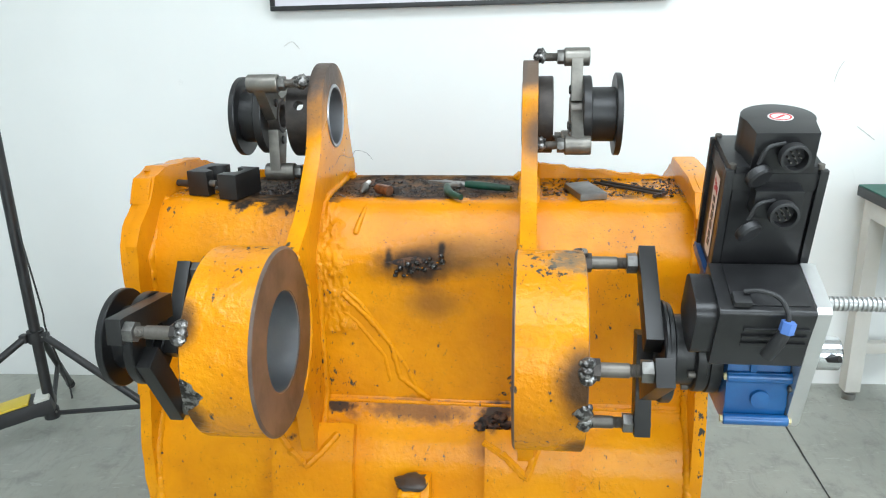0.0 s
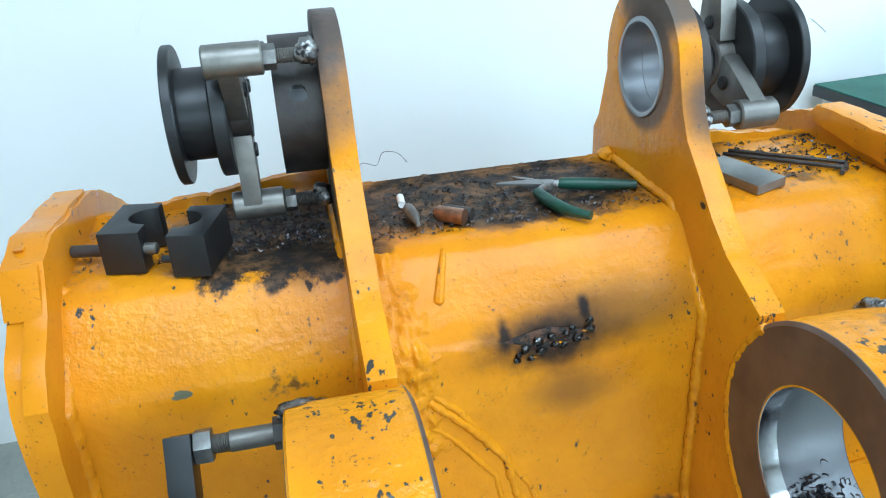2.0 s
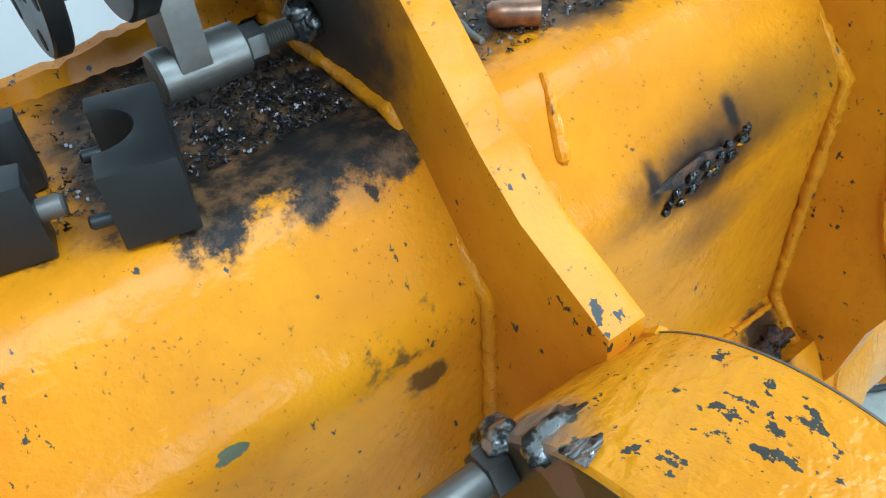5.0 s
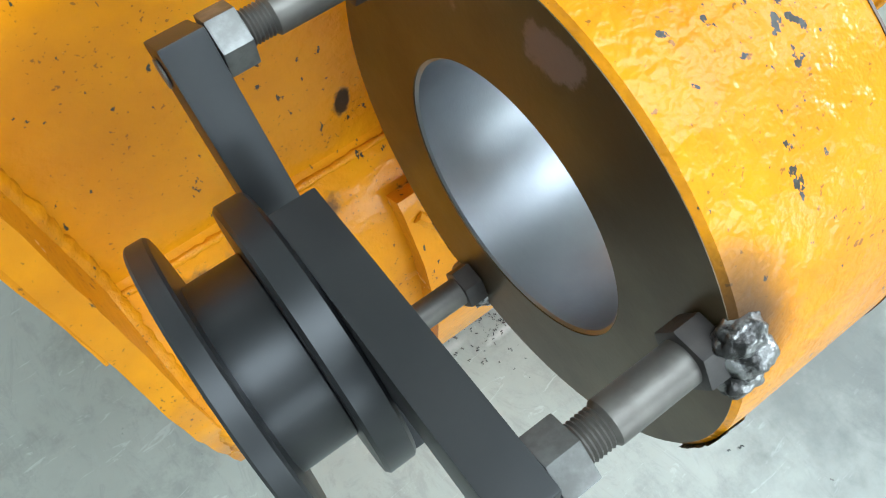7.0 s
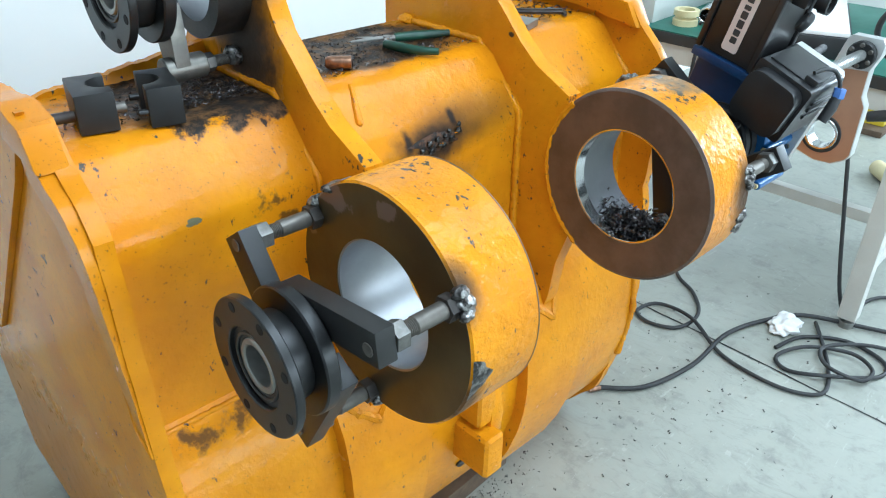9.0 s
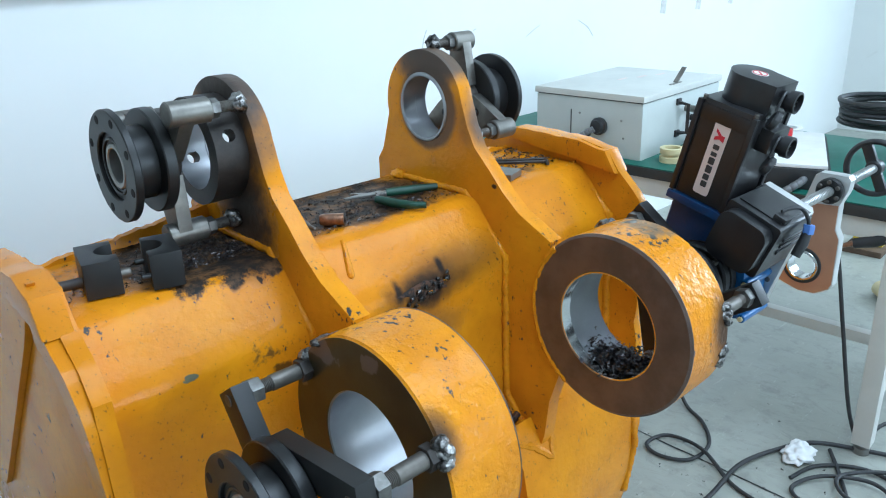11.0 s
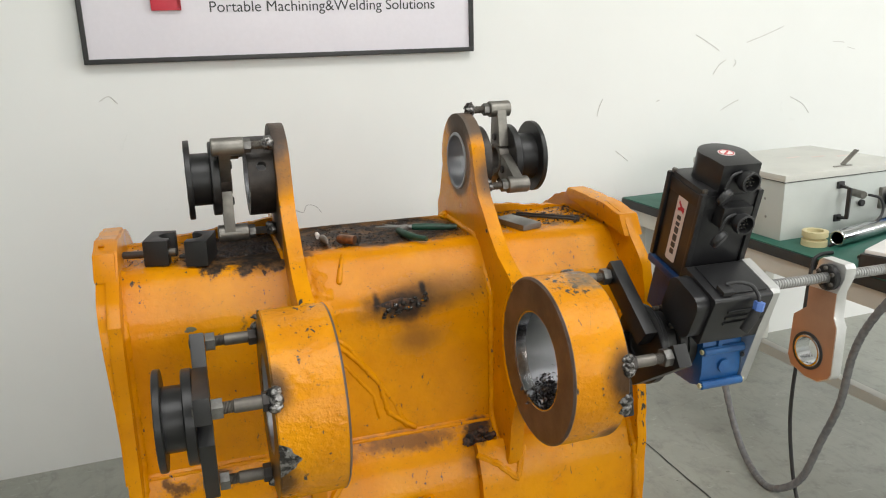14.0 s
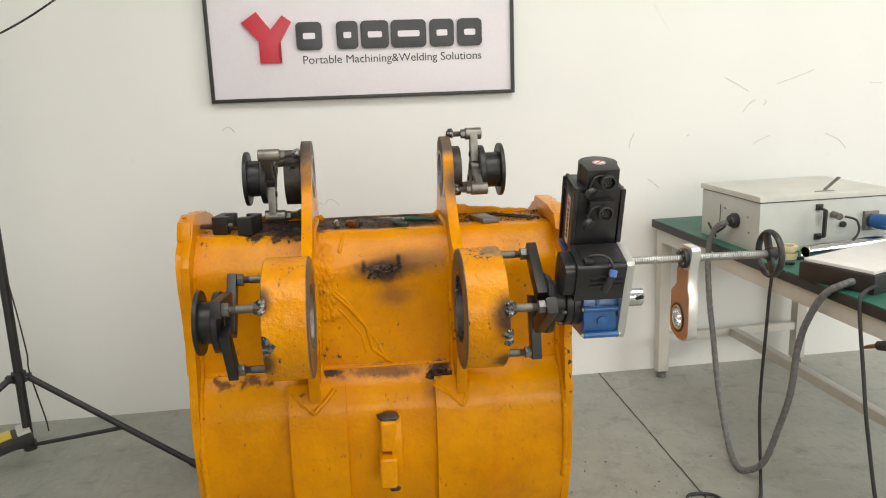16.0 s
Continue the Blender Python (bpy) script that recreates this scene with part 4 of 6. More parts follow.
    # flame-cut notches left bare on the rim of the pin rings
    for xe, s, a0, a1, depth, seed in ((-0.3575, 1, 177, 199, 0.030, 1), (-0.3575, 1, 288, 299, 0.014, 2), (0.2565, -1, 184, 198, 0.014, 3), (-0.3575, 1, 58, 66, 0.02, 4)):
        bm = bmesh.new()
        grid = []
        for i in range(25):
            t = i / 24
            a = radians(a0 + (a1 - a0) * t)
            w = depth * max(0.02, math.sin(math.pi * t) ** 0.8 * (1 + 0.35 * noise.noise(Vector((t * 5, seed, 0)))))
            row = []
            for k in range(7):
                u = k / 6
                rr = 0.1619 + 0.0012 * noise.noise(Vector((t * 14, u * 5, seed)))
                row.append(bm.verts.new((xe + s * (0.001 + w * u), LOW[0] + rr * math.cos(a), LOW[1] + rr * math.sin(a))))
            grid.append(row)
        for p, q in zip(grid, grid[1:]):
            for k in range(6):
                bm.faces.new((p[k], p[k + 1], q[k + 1], q[k]))
        part("bare_patch", bm, WELD, bucket, "torn bare steel patch")
    for x0, s in ((-0.243, -1), (0.146, 1)):
        r = 0.161
        part("ring_chamfer", lathe([(x0 - s * 0.0006, r - 0.0042), (x0 + s * 0.0026, r + 0.0006), (x0 + s * 0.0040, r + 0.0006), (x0 + s * 0.0030, r - 0.0042)], *LOW, 96, True), FACE_BROWN, bucket, "turned chamfer")
    return bucket


build_bucket()


def place_on(axis, angle, r):
    return axis[0] + r * math.cos(radians(angle)), axis[1] + r * math.sin(radians(angle))


def bearing_support(name, label, axis, s, x_weld, x_arm, x_disc, x_flange, arms, r_arm, r_weld, black, r_flange, low):
    """A bolted bearing housing on three arms, tacked to the bucket by rods. s: -1 on the left, 1 on the right."""
    top = thing(name, label, "bearing support", "line boring bearing supports", on_bucket=True)
    cy, cz = axis
    body = BLACK_GLOSS if black else BLACK_OX

    def span(a, b):
        return (a, b) if a < b else (b, a)

    if x_flange is not None:
        fl = span(x_flange, x_flange - s * 0.012)
        flange = part("flange", ring_body(*fl, r_flange, 0.050, cy, cz, 64, 0.0015), body, top)
        # flat black discs paint the shaded depth of eight bolt holes
        for k in range(8):
            by, bz = place_on(axis, 22 + 45 * k, r_flange - 0.012)
            part("bolt_hole_disc", lathe([(x_flange + s * 0.0006, 0), (x_flange + s * 0.0006, 0.0062), (x_flange - s * 0.0005, 0.0070)], by, bz, 16), HOLE_SHADE, flange)
        part("bearing", ring_body(*span(x_flange - s * 0.005, x_flange - s * 0.03), 0.034, 0.0255, cy, cz, 48, 0.002), STEEL, top, "steel bearing in the housing")
        part("seal_ring", ring_body(*span(x_flange - s * 0.007, x_flange - s * 0.0115), 0.051, 0.0345, cy, cz, 48, 0.001), PLASTIC, flange)
        part("seal_lip", ring_body(*span(x_flange - s * 0.004, x_flange - s * 0.0105), 0.043, 0.0385, cy, cz, 48, 0.001), BLACK_OX, flange)
        part("barrel", ring_body(*span(x_flange - s * 0.011, x_disc), 0.055, 0.030, cy, cz, 56, 0.001), body, top)
    part("arm_disc", ring_body(*span(x_disc, x_disc - s * 0.018), r_flange - 0.005, 0.031, cy, cz, 64, 0.002), body, top)
    if not low:
        part("bushing", ring_body(*span(x_disc - s * 0.016, x_disc - s * 0.042), 0.036, 0.024, cy, cz, 40, 0.002), DARK_STEEL if s < 0 else ROD, top, "short steel bushing")
    for k, a in enumerate(arms):
        tip_y, tip_z = place_on(axis, a, r_arm)
        wy, wz = place_on(axis, a, r_weld)
        if low:
            start = Vector(place_on(axis, a + 76 * s, 0.055))
            way = Vector((tip_y, tip_z)) - start
            bm = box(*span(x_disc - s * 0.018, x_arm), -0.014, way.length + 0.008, -0.021, 0.021, 0.002)
            bm.transform(Matrix.Translation((0, *start)) @ Matrix.Rotation(math.atan2(way.y, way.x), 4, "X"))
            arm = part("arm", bm, BLACK_OX, top)
            part("screw_head", solid(*span(x_disc - s * 0.0176, x_disc - s * 0.016), 0.008, wy, wz, 16, 0.0004), ROD, arm)
            n0 = x_arm - s * 0.001
            part("nut", hexagon(*span(n0, n0 - s * 0.017), 0.0175, wy, wz, radians(a)), NUT, arm, "dull hexagon nut")
            part("thread", threaded(*span(n0 - s * 0.016, n0 - s * 0.034), 0.0098, wy, wz), ROD, arm)
            rod = part("rod", solid(*span(n0 - s * 0.032, x_weld + s * 0.010), 0.0108, wy, wz, 24), ROD, arm)
            part("rod_nut", hexagon(*span(x_weld + s * 0.001, x_weld + s * 0.016), 0.0165, wy, wz, radians(a + 20)), DARK_STEEL, rod)
            for j, (da, dx, size) in enumerate(((-4.0, 0.003, 0.010), (0.5, 0.005, 0.0125), (4.6, 0.002, 0.009))):
                by, bz = place_on(axis, a + da, 0.1595)
                part("weld", blob((x_weld - s * dx, by, bz), (0.0115, size * 0.9, size * 0.9), 3 * k + 2 * j + 1, 0.2, 4), WELD, rod)
        else:
            bm = prism([[(0.030, -0.029), (0.055, -0.027), (r_arm - 0.012, -0.0195)] + circle(r_arm, 0, 0.0185, 10, -70, 70) + [(r_arm - 0.012, 0.0195), (0.055, 0.027), (0.030, 0.029)]], *span(x_disc - s * 0.018, x_disc - s * 0.040), 0.003)
            bm.transform(Matrix.Translation((0, cy, cz)) @ Matrix.Rotation(radians(a), 4, "X"))
            arm = part("arm", bm, NICKEL, top, "dull plated clamp arm")
            part("arm_bolt", solid(*span(x_disc - s * 0.036, x_disc - s * 0.044), 0.009, *place_on(axis, a, 0.05), 20), BLACK_OX, arm)
            part("clamp", solid(*span(x_disc - s * 0.004, x_arm), 0.0185, wy, wz, 28, 0.002), NICKEL, arm)
            part("nut", hexagon(*span(x_arm, x_arm - s * 0.014), 0.0145, wy, wz, radians(a)), NUT, arm, "dull hexagon nut")
            rod = part("rod", threaded(*span(x_arm - s * 0.013, x_weld), 0.0085, wy, wz), ROD, arm)
            for j in range(3):
                part("weld", blob((x_weld + s * 0.003, wy + 0.005 * (j - 1), wz + 0.006 * (j % 2)), (0.012, 0.011, 0.011), 40 + 3 * k + j, 0.4), WELD, rod)
    return top


bearing_support("bearing_support", "black bearing housing on three arms welded to a pin ring", LOW, -1, -0.357, -0.449, -0.492, -0.536, (33, 152, 279), 0.152, 0.146, True, 0.085, True)
bearing_support("bearing_support", "black three-armed plate carrying the boring machine", LOW, 1, 0.256, 0.347, 0.392, None, (57, 166, 279), 0.158, 0.146, True, 0.085, True)
bearing_support("bearing_support", "small bearing housing with plated clamps on the sootier ear", HIGH, -1, -0.284, -0.335, -0.403, -0.452, (139, 258, 20), 0.118, 0.118, False, 0.083, False)
bearing_support("bearing_support", "small bearing housing with plated clamps on the browned ear", HIGH, 1, 0.182, 0.232, 0.287, 0.346, (88, 203, 325), 0.115, 0.115, False, 0.083, False)


# ---- the boring machine ----


def plan_prism(loop, z0, z1, bev=0.0, holes=()):
    """An outline in (x, y) raised from z0 to z1."""
    bm = prism([loop, *holes], z0, z1, bev)
    bm.transform(Matrix(((0, 1, 0, 0), (0, 0, 1, 0), (1, 0, 0, 0), (0, 0, 0, 1))))
    return bm


def rounded(x0, x1, y0, y1, r, n=5):
    out = []
    for cx, cy, a in ((x1 - r, y1 - r, 0), (x0 + r, y1 - r, 90), (x0 + r, y0 + r, 180), (x1 - r, y0 + r, 270)):
        out += [(cx + r * math.cos(radians(a + 90 * i / n)), cy + r * math.sin(radians(a + 90 * i / n))) for i in range(n + 1)]
    return out


def coarse_thread(x0, x1, r, cy, cz, pitch=0.0062):
    """A trapezoidal lead-screw thread."""
    prof, x = [(x0, 0)], x0
    while x < x1 - pitch:
        prof += [(x, r * 0.80), (x + pitch * 0.28, r * 0.80), (x + pitch * 0.42, r), (x + pitch * 0.86, r)]
        x += pitch
    return lathe(prof + [(x, r * 0.8), (x1, r * 0.8), (x1, 0)], cy, cz, 24)


def build_machine():
    top = thing("boring_machine", "portable line boring machine with black servo motors and blue gearbox", "boring machine", at=(-0.024, 0, 0.006), on_bucket=True)
    cy, cz = LOW
    hub = part("hub", solid(0.400, 0.449, 0.056, cy, cz, 48, 0.002), BLACK_OX, top)
    part("hub_rim", ring_body(0.400, 0.408, 0.078, 0.05, cy, cz, 56), BLACK_GLOSS, hub)
    collar = part("collar", lathe([(0.447, 0), (0.447, 0.062), (0.450, 0.066), (0.464, 0.066), (0.465, 0.063), (0.468, 0.063), (0.469, 0.067), (0.486, 0.067), (0.488, 0.062), (0.488, 0)], cy, cz, 56), BLACK_OX, top)
    for k in range(6):
        by, bz = place_on(LOW, 15 + 60 * k, 0.060)
        part("cap_screw", solid(0.436, 0.448, 0.0058, by, bz, 14, 0.001), ROD, collar)
    # blue gearbox
    out = [(1.215, 0.925), (1.205, 0.90), (1.203, 0.83), (1.210, 0.803), (1.235, 0.795), (1.325, 0.795), (1.350, 0.82), (1.352, 0.92), (1.335, 0.945), (1.30, 0.955), (1.24, 0.945)]
    gear = part("gearbox", prism([out], 0.488, 0.579, 0.005), BLUE, top, "glossy blue cast gearbox")
    part("rib", box(0.489, 0.578, 1.197, 1.206, 0.868, 0.886, 0.004), BLUE, gear)
    part("rib", box(0.520, 0.530, 1.199, 1.206, 0.885, 0.93, 0.003), BLUE, gear)
    part("boss", prism([circle(0, 0, 0.014, 20)], 0, 0.008, 0.002), BLUE, gear).matrix_basis = Matrix.Translation((0.538, 1.205, 0.842)) @ Matrix.Rotation(radians(-90), 4, "Z")
    for z in (0.877, 0.806):
        part("tie_bar", solid(0.487, 0.582, 0.0085, 1.202, z, 18), BLUE, gear)
        for a, b in ((0.483, 0.488), (0.581, 0.587)):
            part("bolt_head", hexagon(a, b, 0.0055, 1.202, z), NYLON, gear, "brass-coloured bolt head")
    # pale mounting plate
    plate = part("mounting_plate", prism([[(1.228, 1.048), (1.143, 1.014), (1.140, 1.004), (1.206, 0.80), (1.215, 0.79), (1.33, 0.795), (1.362, 0.85), (1.362, 0.90), (1.325, 0.985)]], 0.580, 0.601, 0.0025), ALU, top, "pale milled aluminium plate")
    for y, z in ((1.165, 1.003), (1.215, 1.028), (1.20, 0.86), (1.22, 0.81)):
        part("plate_screw", solid(0.576, 0.5815, 0.005, y, z, 12, 0.001), ROD, plate)
    # square feed motor lying along the screw
    m2 = Matrix.Translation((0, 1.200, 0.980)) @ Matrix.Rotation(radians(22), 4, "X")

    def fpart(name, bm, parent, label="", material=MOTOR):
        bm.transform(m2)
        return part(name, bm, material, parent, label)

    feed = fpart("feed_motor", prism([rounded(-0.053, 0.053, -0.056, 0.052, 0.007)], 0.452, 0.579, 0.0015), top, "square black feed motor")
    fpart("end_cap", prism([rounded(-0.047, 0.047, -0.048, 0.045, 0.022)], 0.424, 0.453, 0.004), feed)
    for z in (0.018, 0.004, -0.010):
        fpart("rib", box(0.487, 0.574, -0.0565, -0.0515, z, z + 0.006, 0.001), feed)
    fpart("cover_plate", box(0.470, 0.572, -0.040, 0.044, 0.0515, 0.0545, 0.001), feed)
    fpart("terminal_box", box(0.470, 0.494, -0.046, -0.022, 0.0545, 0.064, 0.003), feed, material=PLASTIC)
    lead = spline([(0.485, 1.150, 1.032), (0.505, 1.142, 1.036), (0.527, 1.132, 1.030), (0.538, 1.124, 1.010), (0.537, 1.122, 0.998)])
    cable = part("feed_lead", tube(lead, 0.0035, 10), RUBBER, feed)
    bm = hexagon(0, 0.017, 0.0105, 0, 0)
    bm.transform(Matrix.Translation((0.539, 1.121, 1.001)) @ Matrix.Rotation(radians(100), 4, "Y"))
    part("plug_nut", bm, BLUE_PLASTIC, cable, "blue plug nut")
    part("plug_boot", tube([(0.535, 1.122, 0.985), (0.528, 1.124, 0.968), (0.517, 1.130, 0.945)], [0.0085, 0.010, 0.009], 14), PLASTIC, cable)
    # spindle motor standing up, leaning towards the front
    mm = Matrix.Translation((0.527, 1.302, 1.027)) @ Matrix(((1, 0, 0, 0), (0, 0.968, -0.25, 0), (0, 0.25, 0.968, 0), (0, 0, 0, 1))) @ Matrix.Diagonal((1.0, 0.86, 1.0, 1.0))

    def mpart(name, bm, material, parent, label=""):
        bm.transform(mm)
        return part(name, bm, material, parent, label)

    worm = mpart("worm_housing", box(-0.056, 0.056, -0.058, 0.058, -0.12, 0.002, 0.010, 3), DARK_BLUE, top, "dark blue worm gear housing")
    mpart("housing_flange", box(-0.069, 0.069, -0.069, 0.069, -0.018, -0.002, 0.004), DARK_BLUE, worm)
    mpart("housing_web", box(-0.050, 0.050, -0.066, -0.054, -0.10, -0.02, 0.004), DARK_BLUE, worm)
    bm = plan_prism([(0.062 * sx * (0.86 if k % 2 == a else 1.0), 0.062 * sy * (1.0 if k % 2 == a else 0.86)) for k, (sx, sy, a) in enumerate(((1, 1, 1), (1, 1, 1), (-1, 1, 0), (-1, 1, 0), (-1, -1, 1), (-1, -1, 1), (1, -1, 0), (1, -1, 0)))], 0.0, 0.186, 0.002)
    motor = mpart("servo_motor", bm, MOTOR, top, "square black servo motor")
    for sx in (-1, 1):
        for sy in (-1, 1):
            mpart("corner_rail", box(sx * 0.062 - 0.006, sx * 0.062 + 0.006, sy * 0.062 - 0.006, sy * 0.062 + 0.006, 0.0, 0.182, 0.003), MOTOR, motor)
            mpart("motor_screw", join(bmesh.new(), plan_prism(circle(sx * 0.058, sy * 0.058, 0.005, 12), 0.181, 0.189, 0.001)), ROD, motor)
    mpart("end_plate", plan_prism(rounded(-0.064, 0.064, -0.064, 0.064, 0.012), 0.150, 0.176, 0.002), MOTOR, motor)
    cap = circle(0.006, 0.004, 0.050, 30, -25, 205) + [(-0.036, -0.066), (0.046, -0.066)]
    enc = mpart("encoder_cap", plan_prism(cap, 0.184, 0.237, 0.003), MOTOR, motor, "round encoder cap with a round sticker")
    mpart("sticker", plan_prism(circle(0.008, -0.002, 0.017, 28), 0.2372, 0.2377), WHITE_LABEL, enc, "round white sticker with red ring")
    mpart("sticker_ring", plan_prism(circle(0.008, -0.002, 0.0150, 28), 0.2379, 0.2382, 0, [circle(0.008, -0.002, 0.0125, 28)]), RED, enc)
    mpart("sticker_mark", plan_prism([(-0.001, -0.008), (0.003, -0.010), (0.017, 0.004), (0.013, 0.006)], 0.2379, 0.2382), RED, enc)
    mpart("connector_block", box(-0.030, 0.034, -0.092, -0.060, 0.120, 0.162, 0.004), MOTOR, motor)
    for z, y0, x in ((0.208, -0.066, 0.012), (0.133, -0.090, 0.006)):
        bm = lathe([(0, 0), (0, 0.015), (0.012, 0.016), (0.013, 0.0195), (0.030, 0.0195), (0.031, 0.017), (0.031, 0.0155), (0.012, 0.015), (0.012, 0)], 0, 0, 28)
        bm.transform(Matrix.Translation((x, y0, z)) @ Matrix.Rotation(radians(-90), 4, "Z") @ Matrix.Rotation(radians(-6), 4, "Y"))
        con = mpart("connector", bm, PLASTIC, motor, "round black plug socket")
        for k in range(7):
            a = math.pi * 2 * k / 6
            bm = solid(0.010, 0.024, 0.0013, 0.008 * math.cos(a) * (k < 6), 0.008 * math.sin(a) * (k < 6), 8, 0.0003)
            bm.transform(Matrix.Translation((x, y0, z)) @ Matrix.Rotation(radians(-90), 4, "Z") @ Matrix.Rotation(radians(-6), 4, "Y"))
            mpart("pin", bm, NICKEL, con)
        bm = solid(-0.007, 0.008, 0.018, 0, 0, 28, 0.003)
        bm.transform(Matrix.Translation((x - 0.040, y0 - 0.014, z - 0.028)) @ Matrix.Rotation(radians(-60), 4, "Z") @ Matrix.Rotation(radians(25), 4, "Y"))
        mpart("dust_cap", bm, PLASTIC, con, "dangling rubber dust cap")
        mpart("cap_strap", tube(spline([(x - 0.010, y0 - 0.004, z + 0.016), (x - 0.032, y0 - 0.010, z + 0.012), (x - 0.042, y0 - 0.012, z - 0.012)]), 0.003, 8), PLASTIC, con)
    # name strip on the side, its wording left as plain marks
    def on_side(y0, y1, z0, z1, lift, r=0.0):
        loop = rounded(y0, y1, z0, z1, r) if r else [(y0, z0), (y1, z0), (y1, z1), (y0, z1)]
        return prism([loop], -0.0628 - lift - 0.0004, -0.0628 - lift)
    strip = mpart("name_strip", on_side(-0.020, 0.016, 0.014, 0.156, 0.0, 0.006), PALE_LABEL, motor, "pale name strip with red and dark marks")
    for k, (a, b) in enumerate(((0.030, 0.041), (0.044, 0.055), (0.058, 0.072), (0.075, 0.088), (0.091, 0.099), (0.104, 0.113))):
        mpart("dark_mark", on_side(-0.010, 0.004, a, b, 0.0008, 0.002), LETTER_DARK, strip)
    red = [(-0.014, 0.120), (-0.004, 0.124), (0.008, 0.120), (0.008, 0.126), (0.0, 0.130), (0.008, 0.136), (0.008, 0.142), (-0.006, 0.132), (-0.014, 0.132)]
    mpart("red_mark", prism([red], -0.0640, -0.0636), LETTER_RED, strip)
    # feed screw, its handwheel and the hanging support arm
    sy, sz = 1.168, 1.010
    screw = part("feed_screw", coarse_thread(0.576, 0.955, 0.0104, sy, sz), SCREW, top, "threaded steel feed screw")
    wheel = part("handwheel", lathe([(0.948 + 0.009 * math.cos(a), 0.0575 + 0.0065 * math.sin(a)) for a in [2 * math.pi * k / 12 for k in range(12)]], sy, sz, 56, True), PLASTIC, top, "black plastic handwheel")
    part("wheel_hub", solid(0.938, 0.966, 0.017, sy, sz, 28, 0.003), PLASTIC, wheel)
    for a in (65, 245):
        bm = box(0.942, 0.954, 0.010, 0.056, -0.011, 0.011, 0.003)
        bm.transform(Matrix.Translation((0, sy, sz)) @ Matrix.Rotation(radians(a), 4, "X"))
        part("spoke", bm, PLASTIC, wheel)
    loop = [(y, z + 0.012) for y, z in [(1.140, 1.030), (1.194, 1.030), (1.202, 1.024), (1.219, 0.965), (1.219, 0.920), (1.252, 0.893), (1.256, 0.800), (1.246, 0.782), (1.205, 0.770), (1.170, 0.772), (1.144, 0.788), (1.138, 0.800), (1.138, 0.900), (1.148, 0.918), (1.148, 0.97), (1.136, 1.000), (1.134, 1.022)]]
    arm = part("support_arm", prism([loop, circle(1.203, 0.841, 0.035, 40)], 0.722, 0.746, 0.002), ALU, top, "pale support arm with a bearing")
    part("arm_face", prism([[(1.203 + (y - 1.203) * 0.97, 0.9 + (z - 0.9) * 0.98) for y, z in loop if z < 0.99] + [], circle(1.203, 0.841, 0.036, 40)], 0.7205, 0.7225), TAN, arm, "tan anodised face")
    part("arm_bearing", ring_body(0.717, 0.752, 0.0345, 0.0270, 1.203, 0.841, 48), CHROME, arm)
    part("seal", ring_body(0.7175, 0.7215, 0.0395, 0.0335, 1.203, 0.841, 48, 0.001), PLASTIC, arm)
    nut = part("screw_nut", ring_body(0.708, 0.7215, 0.026, 0.0102, sy, sz, 40), BLACK_OX, arm)
    for k in range(6):
        by, bz = place_on((sy, sz), 30 + 60 * k, 0.0195)
        part("cap_screw", solid(0.703, 0.709, 0.0042, by, bz, 12, 0.0008), ROD, nut)
    bar = part("boring_bar", solid(0.600, 0.674, 0.0265, cy, cz, 40, 0.003), CHROME, top, "polished boring bar end")
    part("bar_step", solid(0.600, 0.622, 0.034, cy, cz, 40, 0.003), ALU, bar)
    for piece in (screw, wheel, arm):
        piece.matrix_basis = Matrix.Translation((0.024, 0, 0))
    part("clamp_lever", tube([(0.650, 1.258, 0.882), (0.662, 1.245, 0.890)], [0.004, 0.006], 12), PLASTIC, bar)


build_machine()

# ---- loose things on the bucket ----
TOPZ = 1.0475


def half_block(at, turn, side, width, rods):
    """One half of a split clamp block with a half-round groove."""
    top = thing("clamp_block", "black oxide half clamp block with a half-round groove", "clamp block", "clamp block halves")
    top.matrix_basis = TILT_B @ Matrix.Translation(at) @ Matrix.Rotation(radians(turn), 4, "Z")
    w, d, h, r, gy = width, 0.088, 0.052, 0.0235, 0.048
    if side > 0:
        loop = [(0, 0), (w, 0), (w, gy - r)] + [(w - math.sin(t) * r * 1.1, gy - math.cos(t) * r) for t in [math.pi * k / 16 for k in range(1, 16)]] + [(w, gy + r), (w, d), (0, d)]
    else:
        loop = [(0, 0), (w, 0), (w, d), (0, d), (0, gy + r)] + [(math.sin(t) * r * 1.1, gy + math.cos(t) * r) for t in [math.pi * k / 16 for k in range(1, 16)]] + [(0, gy - r)]
    body = part("body", plan_prism(loop, 0, h, 0.002), BLACK_OX, top)
    for x0, x1, y, z, rr, m in rods:
        part("pin", solid(x0, x1, rr, y, z, 18), m, top)


half_block((-0.548, 1.637, TOPZ), -12, 1, 0.048, [(-0.048, 0.004, 0.030, 0.018, 0.0075, DARK_STEEL), (0.046, 0.062, 0.012, 0.026, 0.007, ROD)])
half_block((-0.469, 1.606, TOPZ), -14, -1, 0.044, [(-0.013, 0.002, 0.008, 0.020, 0.0045, BLACK_OX), (-0.013, 0.002, 0.076, 0.020, 0.0045, BLACK_OX)])


